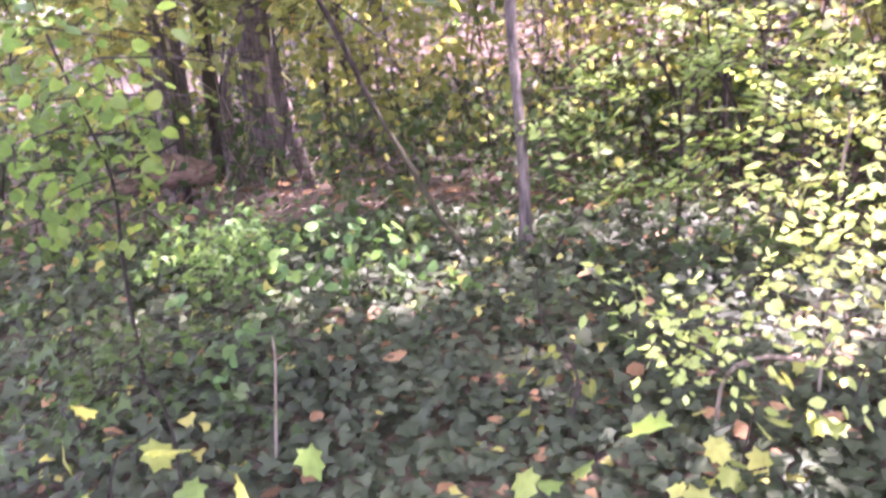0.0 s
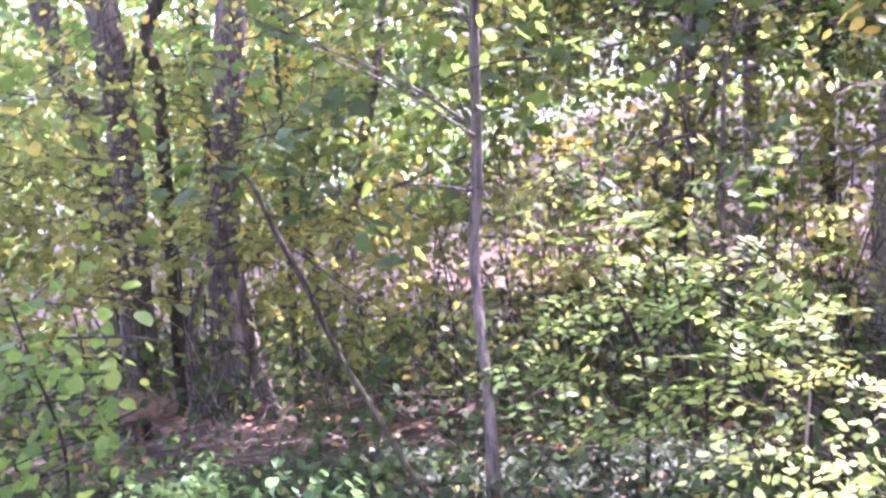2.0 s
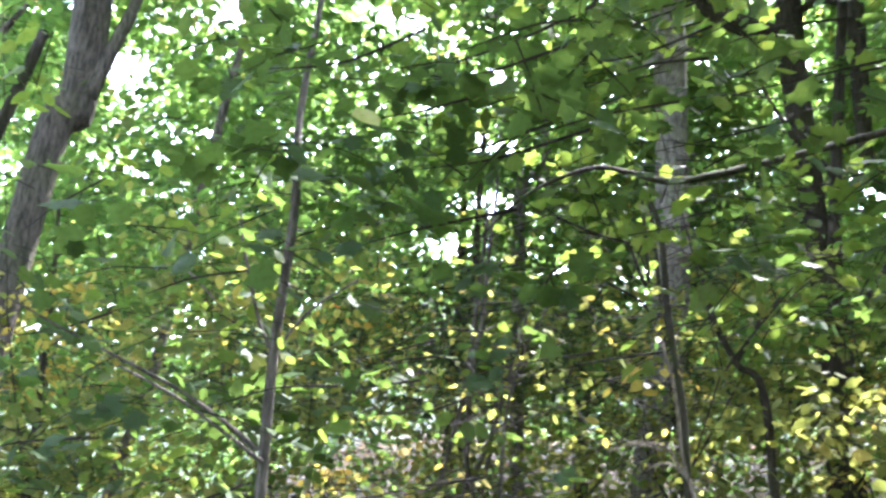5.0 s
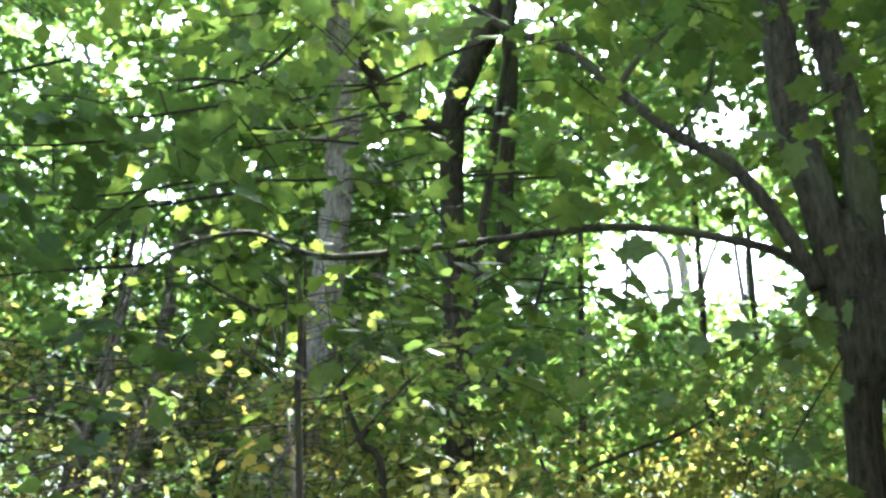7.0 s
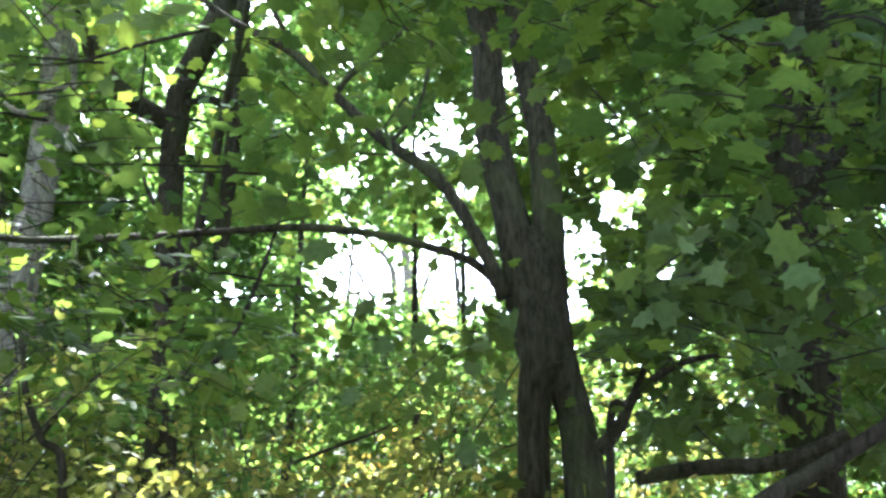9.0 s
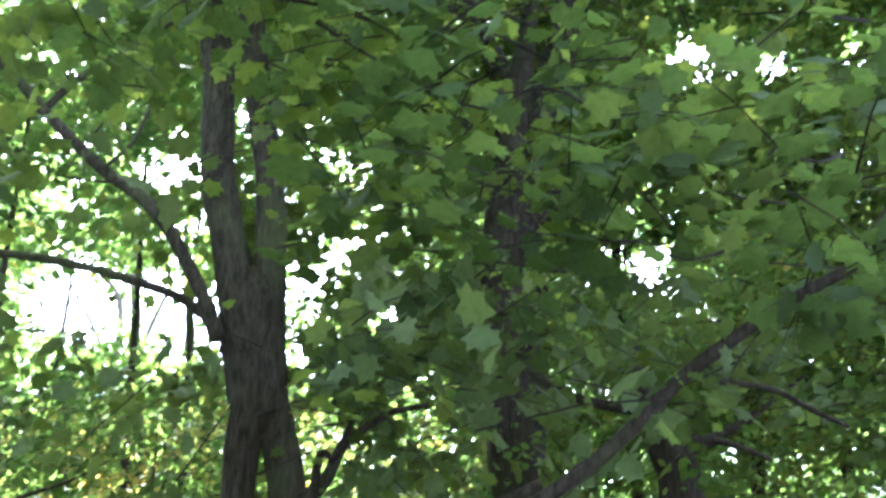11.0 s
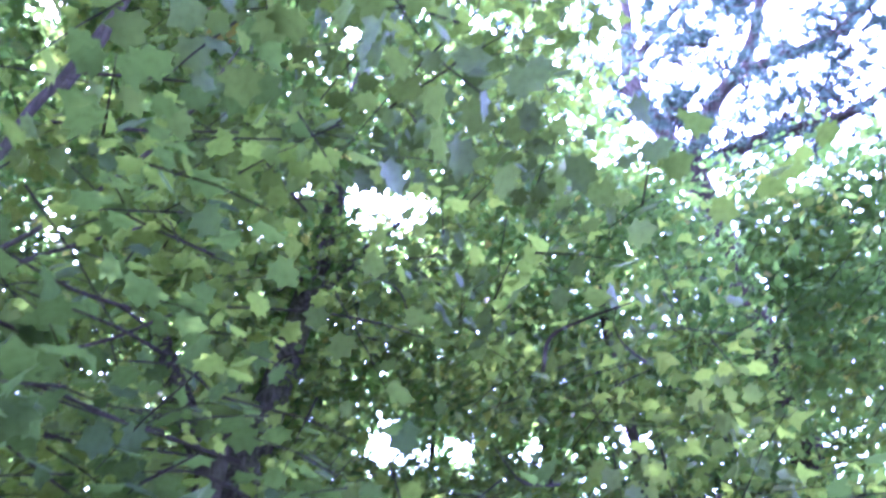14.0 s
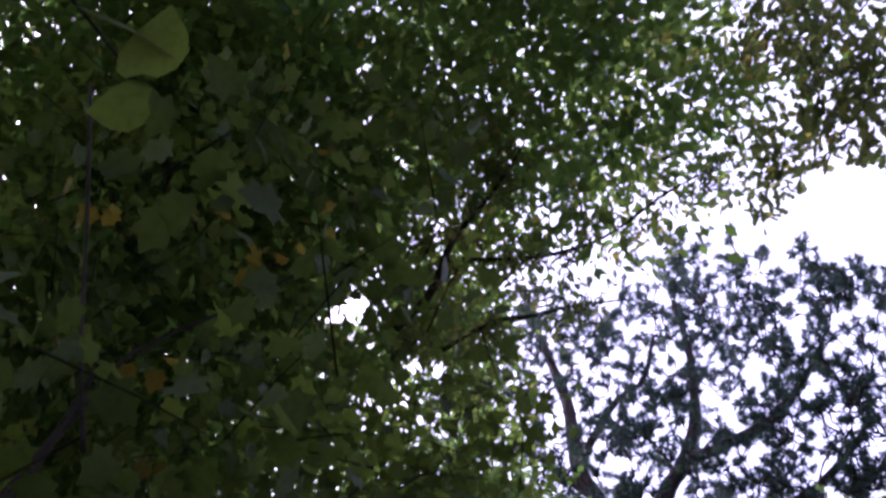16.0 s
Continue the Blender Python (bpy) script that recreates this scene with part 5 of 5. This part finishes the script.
shrub("linden_twig", "linden twig with large veined leaves overhead", "twig", [((0.30, 0.11, 4.02), 0.02), ((0.42, 0.06, 3.97), 0.02)], MAPLE, LINDEN_SHAPE, 115, [[(0.19, 0.24, 4.01, 0.006), (0.27, 0.20, 4.13, 0.005), (0.42, 0.06, 3.95, 0.003)]], n=1, length=0.06, count=2, size=0.22)
shrub("yellow_maple_twig", "maple twig with yellow autumn leaves overhead", "twig", [((1.21, -0.27, 6.22), 0.08), ((1.16, 0.10, 4.88), 0.05), ((1.20, -0.06, 4.79), 0.06), ((1.05, 0.36, 5.19), 0.05), ((0.99, 0.63, 5.11), 0.1), ((1.21, -0.25, 5.13), 0.06), ((1.65, -0.05, 6.10), 0.1), ((1.72, 0.47, 5.37), 0.06), ((2.12, 0.47, 5.15), 0.25)],
      AMBER, MAPLE_SHAPE, 116, [[(1.11, 0.24, 3.71, 0.006), (1.08, 0.32, 4.15, 0.006), (1.02, 0.41, 4.80, 0.007), (0.87, 0.60, 6.12, 0.007)]], BARK_DARK, n=1, length=0.12, count=3, size=0.085)
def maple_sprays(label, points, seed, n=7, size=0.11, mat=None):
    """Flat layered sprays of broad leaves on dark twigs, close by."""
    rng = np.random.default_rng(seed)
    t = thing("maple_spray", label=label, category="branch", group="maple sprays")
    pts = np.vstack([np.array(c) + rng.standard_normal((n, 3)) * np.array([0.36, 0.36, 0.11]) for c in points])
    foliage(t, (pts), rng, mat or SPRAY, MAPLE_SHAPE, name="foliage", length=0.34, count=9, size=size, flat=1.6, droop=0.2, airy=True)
    for c in points:
        c = np.array(c)
        e = c + np.array([0.5, -0.25, 0.12]) * rng.uniform(0.8, 1.4)
        stem("twig", [(*e, 0.007), (*(c * 0.5 + e * 0.5 + rng.normal(0, 0.03, 3)), 0.005), (*c, 0.002)], TWIG, t, sides=5, seed=seed)


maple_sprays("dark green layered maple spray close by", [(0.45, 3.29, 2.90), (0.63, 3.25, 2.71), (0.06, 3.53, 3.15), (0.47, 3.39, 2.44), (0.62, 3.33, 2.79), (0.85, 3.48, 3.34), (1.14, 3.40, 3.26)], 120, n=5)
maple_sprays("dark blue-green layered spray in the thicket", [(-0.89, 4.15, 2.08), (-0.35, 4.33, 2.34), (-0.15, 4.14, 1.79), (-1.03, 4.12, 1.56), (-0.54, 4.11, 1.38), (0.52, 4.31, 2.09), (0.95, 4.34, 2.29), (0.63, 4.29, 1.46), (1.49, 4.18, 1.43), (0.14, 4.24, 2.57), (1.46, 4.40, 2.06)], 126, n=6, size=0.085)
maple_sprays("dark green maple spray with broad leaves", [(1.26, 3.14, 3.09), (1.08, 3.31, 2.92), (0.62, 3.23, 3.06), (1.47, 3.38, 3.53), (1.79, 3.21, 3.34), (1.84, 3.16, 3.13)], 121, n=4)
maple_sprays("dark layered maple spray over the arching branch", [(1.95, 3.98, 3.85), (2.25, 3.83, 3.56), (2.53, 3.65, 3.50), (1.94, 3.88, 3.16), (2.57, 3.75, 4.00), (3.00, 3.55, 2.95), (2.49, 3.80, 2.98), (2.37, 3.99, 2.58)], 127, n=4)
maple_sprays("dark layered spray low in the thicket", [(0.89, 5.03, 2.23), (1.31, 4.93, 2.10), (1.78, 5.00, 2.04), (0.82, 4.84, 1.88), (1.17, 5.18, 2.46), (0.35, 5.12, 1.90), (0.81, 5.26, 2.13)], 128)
maple_sprays("maple spray below an arching branch, shade put into its colour", [(2.21, 3.19, 3.24), (2.41, 3.16, 2.77), (2.12, 3.25, 2.63), (2.33, 3.05, 2.66), (2.97, 2.78, 3.55)], 122, n=4)
maple_sprays("green maple spray beside the twin trunk", [(3.24, 1.20, 3.69), (3.13, 0.89, 3.31), (3.27, 1.13, 3.14), (3.19, 0.68, 3.11), (2.92, 2.62, 3.99)], 123, size=0.1, mat=MAPLE)
maple_sprays("broad green maple spray overhead", [(2.73, 1.20, 4.01), (2.84, 0.95, 3.82), (2.72, 1.40, 3.72), (2.95, 0.09, 3.39), (2.74, -0.51, 3.04), (2.69, -0.75, 2.94), (2.86, -0.28, 3.06)], 124, n=5, size=0.095)
maple_sprays("green maple spray hanging overhead", [(2.40, 1.00, 4.29), (2.64, 0.59, 4.12), (2.81, 0.06, 4.44), (2.68, -0.44, 3.47), (2.76, -0.96, 3.98), (2.12, 0.50, 4.55), (2.43, -0.09, 5.25)], 125, n=5, size=0.085, mat=MAPLE)
maple_sprays("green maple spray over the path", [(2.20, 1.00, 3.60), (2.40, 0.75, 3.75), (2.05, 1.25, 3.50), (2.30, 0.95, 4.00), (2.00, 0.80, 4.20), (2.55, 1.45, 3.90)], 129, n=5, size=0.095)
maple_sprays("dark drooping maple spray, shade put into its colour", [(2.90, 0.10, 2.75), (2.95, -0.25, 2.65), (2.85, -0.60, 2.70), (2.70, -0.95, 2.85), (3.10, 0.40, 2.80), (3.00, -0.10, 2.95)], 139, n=6)
maple_sprays("green maple spray across the twin trunk", [(1.72, 1.10, 3.57), (1.82, 0.98, 3.39), (1.91, 1.24, 3.43), (1.87, 0.80, 3.60), (2.08, 0.73, 3.39), (1.69, 0.83, 3.62)], 140, n=4, size=0.095)
maple_sprays("broad green maple spray over the ivied trunk", [(2.41, 0.59, 3.35), (2.46, 0.46, 3.12), (2.72, 0.39, 3.07), (2.80, 0.64, 3.03), (2.81, 0.48, 2.82), (2.60, 0.80, 3.33), (2.96, 0.77, 2.79)], 141, n=6, size=0.095)
shrub("oak_branch", "oak branch with brownish green leaves against the sky", "branch", [((3.81, -4.48, 19.04), 0.59), ((2.95, -4.88, 15.30), 0.59), ((2.21, -5.05, 12.69), 0.59), ((1.99, -4.93, 10.62), 0.55), ((1.59, -4.76, 8.94), 0.55), ((1.77, -4.69, 8.31), 0.46), ((1.33, -4.84, 9.68), 0.55), ((3.74, -5.18, 13.63), 0.46), ((2.85, -4.94, 10.07), 0.42), ((4.37, -4.20, 26.94), 0.59)],
      OAK, OAK_SHAPE, 119, [[(5.82, -2.39, 13.02, 0.039), (5.32, -3.42, 13.64, 0.037), (4.49, -4.52, 13.99, 0.034), (3.72, -5.19, 13.05, 0.024), (3.26, -5.51, 12.46, 0.015)], [(5.89, -2.18, 18.85, 0.050), (4.55, -4.45, 18.88, 0.045), (3.12, -5.59, 15.97, 0.033), (2.26, -6.01, 13.09, 0.020), (1.76, -6.18, 10.96, 0.010)], [(6.48, -1.51, 13.76, 0.042), (6.11, -2.74, 13.17, 0.032), (5.61, -3.71, 12.61, 0.023), (5.20, -4.30, 11.90, 0.011)]], BARK_DARK, n=26, length=0.4, count=14, size=0.125)
shrub("dark_shrub", "dark broad-leaved shrub, shade put into its leaf colour", "shrub", [((4.00, 1.44, 2.86), 0.3), ((4.11, 1.13, 2.95), 0.35), ((4.02, 1.65, 2.68), 0.25), ((4.06, 1.28, 2.51), 0.3), ((3.79, 2.32, 2.74), 0.16), ((4.02, 1.67, 2.95), 0.35), ((4.16, 1.35, 2.78), 0.35), ((4.26, 1.04, 2.94), 0.3), ((4.19, 1.54, 2.53), 0.3)],
      MAPLE_PAINTED_SHADE, MAPLE_SHAPE, 117, [[(4.06, 1.82, -0.12, 0.027), (4.06, 1.82, 2.17, 0.022), (4.10, 1.73, 2.38, 0.019), (4.16, 1.61, 2.70, 0.014), (4.17, 1.59, 2.98, 0.008)]], n=5, length=0.3, count=9, size=0.11, airy=True)
shrub("mossy_bush", "bluish green bush below the pine", "shrub", [((5.19, -3.26, 6.14), 0.7), ((4.88, -3.74, 6.15), 0.8), ((4.99, -3.58, 5.54), 0.8), ((5.77, -3.25, 6.99), 0.6), ((5.23, -3.19, 5.42), 0.8), ((6.39, -3.12, 7.86), 0.6), ((5.27, -3.52, 6.76), 0.5), ((4.90, -4.05, 6.61), 0.5), ((6.57, -2.69, 8.29), 0.5)], CANOPY, OVATE_SHAPE, 118, n=58, length=0.4, count=16, size=0.09)

def overhead_branch(q, seed):
    tree("thin dark maple branch overhead", q, BARK_DARK, name="branch", category="branch", sides=6, seed=seed, group="branches overhead")


overhead_branch([(2.20, 1.23, 4.35, 0.021), (2.24, 1.18, 4.57, 0.022), (2.27, 1.13, 4.86, 0.022), (2.31, 1.06, 5.12, 0.021), (2.37, 0.93, 5.73, 0.020), (2.40, 0.85, 6.40, 0.014)], 130)
overhead_branch([(2.25, 1.15, 4.08, 0.010), (2.32, 1.03, 4.25, 0.009), (2.41, 0.83, 4.58, 0.009), (2.49, 0.62, 5.01, 0.009), (2.54, 0.42, 5.57, 0.005)], 131)
overhead_branch([(2.39, 1.11, 4.92, 0.010), (2.53, 0.81, 5.00, 0.009), (2.65, 0.39, 5.08, 0.005)], 132)
overhead_branch([(2.40, 1.08, 5.25, 0.009), (2.52, 0.82, 5.34, 0.008), (2.62, 0.53, 5.39, 0.004)], 133)
overhead_branch([(2.40, 1.09, 3.73, 0.009), (2.47, 0.95, 3.84, 0.008), (2.54, 0.78, 3.94, 0.006), (2.61, 0.55, 4.09, 0.005), (2.68, 0.24, 4.11, 0.005), (2.70, -0.04, 4.05, 0.004), (2.70, -0.26, 3.94, 0.002)], 134)
overhead_branch([(2.65, -0.64, 3.72, 0.008), (2.64, -0.69, 3.85, 0.007), (2.61, -0.81, 3.89, 0.006), (2.56, -0.98, 3.91, 0.003)], 135)
overhead_branch([(2.17, 1.65, 3.60, 0.012), (2.26, 1.55, 3.78, 0.011), (2.36, 1.42, 3.89, 0.011), (2.49, 1.21, 4.23, 0.010), (2.58, 1.04, 4.41, 0.008), (2.69, 0.80, 4.60, 0.005)], 136)
overhead_branch([(2.37, 1.40, 3.92, 0.009), (2.51, 1.18, 3.68, 0.007), (2.64, 0.92, 3.47, 0.005), (2.71, 0.72, 3.34, 0.003)], 137)
overhead_branch([(1.97, 0.88, 4.54, 0.017), (2.01, 0.80, 4.88, 0.017), (2.04, 0.74, 5.27, 0.015), (2.11, 0.58, 5.96, 0.013), (2.21, 0.22, 6.51, 0.011), (2.25, -0.20, 7.02, 0.007)], 138)

# thin branches reaching into the open sky, with narrow leaflets
def sky_branch(q, seed):
    t = tree("thin dark branch with narrow leaflets against the sky", q, BARK_DARK, name="branch", category="branch", sides=6, seed=seed, group="branches against the sky")
    rng = np.random.default_rng(seed)
    c = CENTRE[t.children[0].name][:, :3]
    foliage(t, np.repeat(c[3:], 2, 0) + rng.normal(0, 0.12, (2 * len(c[3:]), 3)), rng, OAK, LEAFLET_SHAPE, name="foliage", length=0.3, count=11, size=0.08, pinnate=True)


sky_branch([(3.25, -1.47, 9.28, 0.03), (3.29, -2.24, 9.25, 0.025), (3.17, -2.90, 9.26, 0.019), (2.80, -3.53, 9.33, 0.013), (2.62, -3.95, 9.37, 0.006)], 141)
sky_branch([(3.96, -1.39, 8.92, 0.026), (3.81, -1.90, 9.08, 0.02), (3.81, -2.31, 9.14, 0.014), (3.75, -2.86, 9.17, 0.006)], 142)
sky_branch([(3.31, -0.90, 8.20, 0.045), (3.15, -1.21, 8.42, 0.035), (2.84, -1.44, 8.69, 0.026), (2.47, -1.86, 8.91, 0.017), (2.16, -2.14, 9.10, 0.008)], 143)
sky_branch([(4.54, -1.01, 9.81, 0.03), (4.40, -1.25, 10.05, 0.022), (4.55, -1.51, 10.08, 0.018), (4.88, -1.85, 10.00, 0.012), (5.10, -2.14, 9.97, 0.006)], 144)

# fallen log and dead sticks behind the ivy
stem("log", [(-2.24, 5.13, 0.06, 0.05), (-2.12, 5.18, 0.09, 0.09), (-1.95, 5.25, 0.12, 0.105), (-1.76, 5.32, 0.10, 0.09), (-1.62, 5.36, 0.06, 0.045)], LOG, label="", sides=12, wobble=0.12, seed=140)
tagged(bpy.data.objects["log"], "rotten sand-brown log lying on the litter", "log")
stem("stick", [(-0.86, 4.93, -0.15, 0.007), (-0.58, 4.97, -0.14, 0.007), (-0.25, 4.99, -0.20, 0.005)], STRAW, sides=6, seed=150)
stem("stick", [(-0.68, 5.16, 0.08, 0.007), (-0.34, 5.19, 0.14, 0.008), (0.03, 5.20, 0.11, 0.005)], STRAW, sides=6, seed=151)
stem("stick", [(0.33, 5.59, 0.28, 0.011), (0.69, 5.56, 0.35, 0.011), (1.07, 5.50, 0.38, 0.007)], STRAW, sides=6, seed=152)
stem("stick", [(0.39, 5.39, 0.47, 0.009), (0.70, 5.35, 0.49, 0.009), (0.93, 5.32, 0.39, 0.005)], STRAW, sides=6, seed=153)
stem("stick", [(-2.26, 5.34, 0.33, 0.011), (-2.04, 5.43, 0.41, 0.011), (-1.85, 5.50, 0.45, 0.007)], STRAW, sides=6, seed=154)
stem("stick", [(-0.65, 4.61, 1.03, 0.007), (-0.54, 4.62, 0.90, 0.007), (-0.38, 4.64, 0.75, 0.006)], STRAW, sides=6, seed=155)
stem("stick", [(-0.19, 5.05, 2.60, 0.008), (-0.07, 5.05, 2.49, 0.008), (0.02, 5.05, 2.39, 0.006)], STRAW, sides=6, seed=156)
stem("stick", [(1.66, 4.37, 1.60, 0.007), (1.81, 4.30, 1.58, 0.007)], STRAW, sides=6, seed=157)
stem("stick", [(1.88, 4.27, 1.73, 0.006), (2.00, 4.21, 1.77, 0.006), (2.12, 4.14, 1.74, 0.004)], STRAW, sides=6, seed=158)
for o in [o for o in scene.objects if o.name.startswith("stick")]:
    tagged(o, "pale dead stick among the undergrowth", "stick", "dead sticks")


# crooked boughs, branchlets and needle tufts of the pine, grown from its limbs into an outline fitted to the camera's
# view
def pine_crown():
    rng = np.random.default_rng(80)
    nodes = np.vstack([CENTRE[c.name][len(CENTRE[c.name]) // 6:, :3] for c in pine.children if c.name.startswith("limb")])
    n = 4200
    yaw, el, far = rng.uniform(103, 149, n), rng.uniform(37, 62, n), rng.uniform(9.6, 14.2, n)
    top = np.interp(yaw, [103, 109, 120, 130, 138, 142, 146, 149], [55, 60, 60.5, 56, 56.5, 53, 48, 44])
    low = np.interp(yaw, [103, 109, 116, 126, 134, 149], [52, 49, 44, 40, 38, 41])
    keep = (el < top + rng.normal(0, 0.8, n)) & (el > low + rng.normal(0, 0.8, n))
    # loose groups with open places between
    group = np.sin(yaw * 0.9 + 2) * np.sin(el * 1.1 + 1) + 0.7 * np.sin(yaw * 0.37 + far * 1.3) + 0.25
    keep &= rng.random(n) < np.clip(0.55 + 0.4 * group, 0.12, 1)
    a = np.radians(yaw)
    goal = np.stack([np.sin(a) * far, np.cos(a) * far, EYE[2] + far * np.tan(np.radians(el))], 1)[keep][:720]
    left, boughs, ends, lines, heads = goal, [], [], [], []
    gap = ((left[:, None] - nodes[None]) ** 2).sum(2)
    near, who = np.sqrt(gap.min(1)), gap.argmin(1)
    base = nodes[who]
    for _ in range(len(left)):
        k = int(near.argmin())
        if near[k] > 50:
            break
        p, q, L = base[k], left[k], near[k]
        t = np.linspace(0, 1, 7)[:, None]
        sway = rng.normal(0, 0.09 * L, (7, 3)) * np.sin(np.pi * t) + np.array([0, 0, -0.16 * L]) * np.sin(np.pi * t)
        line = p + (q - p) * t + sway
        boughs.append((line, 0.012 + 0.011 * min(L, 3.0)))
        heads.append((q, unit(line[-1] - line[-3])))
        near[k] = 1e3
        fresh = np.sqrt(((left[:, None] - line[None, 1:]) ** 2).sum(2))
        m, w = fresh.min(1), fresh.argmin(1)
        better = (m < near) & (near < 900)
        near[better], base[better] = m[better], line[1:][w[better]]
    for thick in (0.016, 0.022, 0.03, 0.045):
        some = [b for b, r in boughs if thick - 0.008 < r <= thick + (0.0075 if thick < 0.04 else 1)]
        if some:
            tagged(twig_mesh("boughwork", np.array(some), PINE_BARK, pine, thick, 0.011), kind="stuff")
    for q, d in heads:
        for k in range(3):
            e = unit(d * 0.7 + rng.standard_normal(3) * 0.8 + np.array([0, 0, 0.5]))
            w = rng.uniform(0.12, 0.42)
            lines.append((q, q + e * w * 0.5 + rng.normal(0, 0.03, 3), q + e * w))
            ends += [(q + e * w, e), (q + e * w * 0.7, e)]
    tagged(twig_mesh("twigwork", np.array(lines), PINE_BARK, pine, 0.013, 0.007), kind="stuff")
    at, way = np.array([e[0] for e in ends]), np.array([e[1] for e in ends])
    m = 30
    d = unit(rng.standard_normal((len(at), m, 3)) + way[:, None] * 0.9 + np.array([0, 0, 0.3]))
    foot = at[:, None] + d * 0.02
    side = unit(np.cross(d, rng.standard_normal(d.shape))) * 0.012
    L = rng.uniform(0.1, 0.18, d.shape[:2])[..., None]
    v = np.stack([foot - side, foot + side, foot + d * L], 2).reshape(-1, 3)
    tri_mesh("needle_foliage", v, np.arange(len(v)).reshape(-1, 3), NEEDLE, pine, "blue-green needle tufts")


pine_crown()
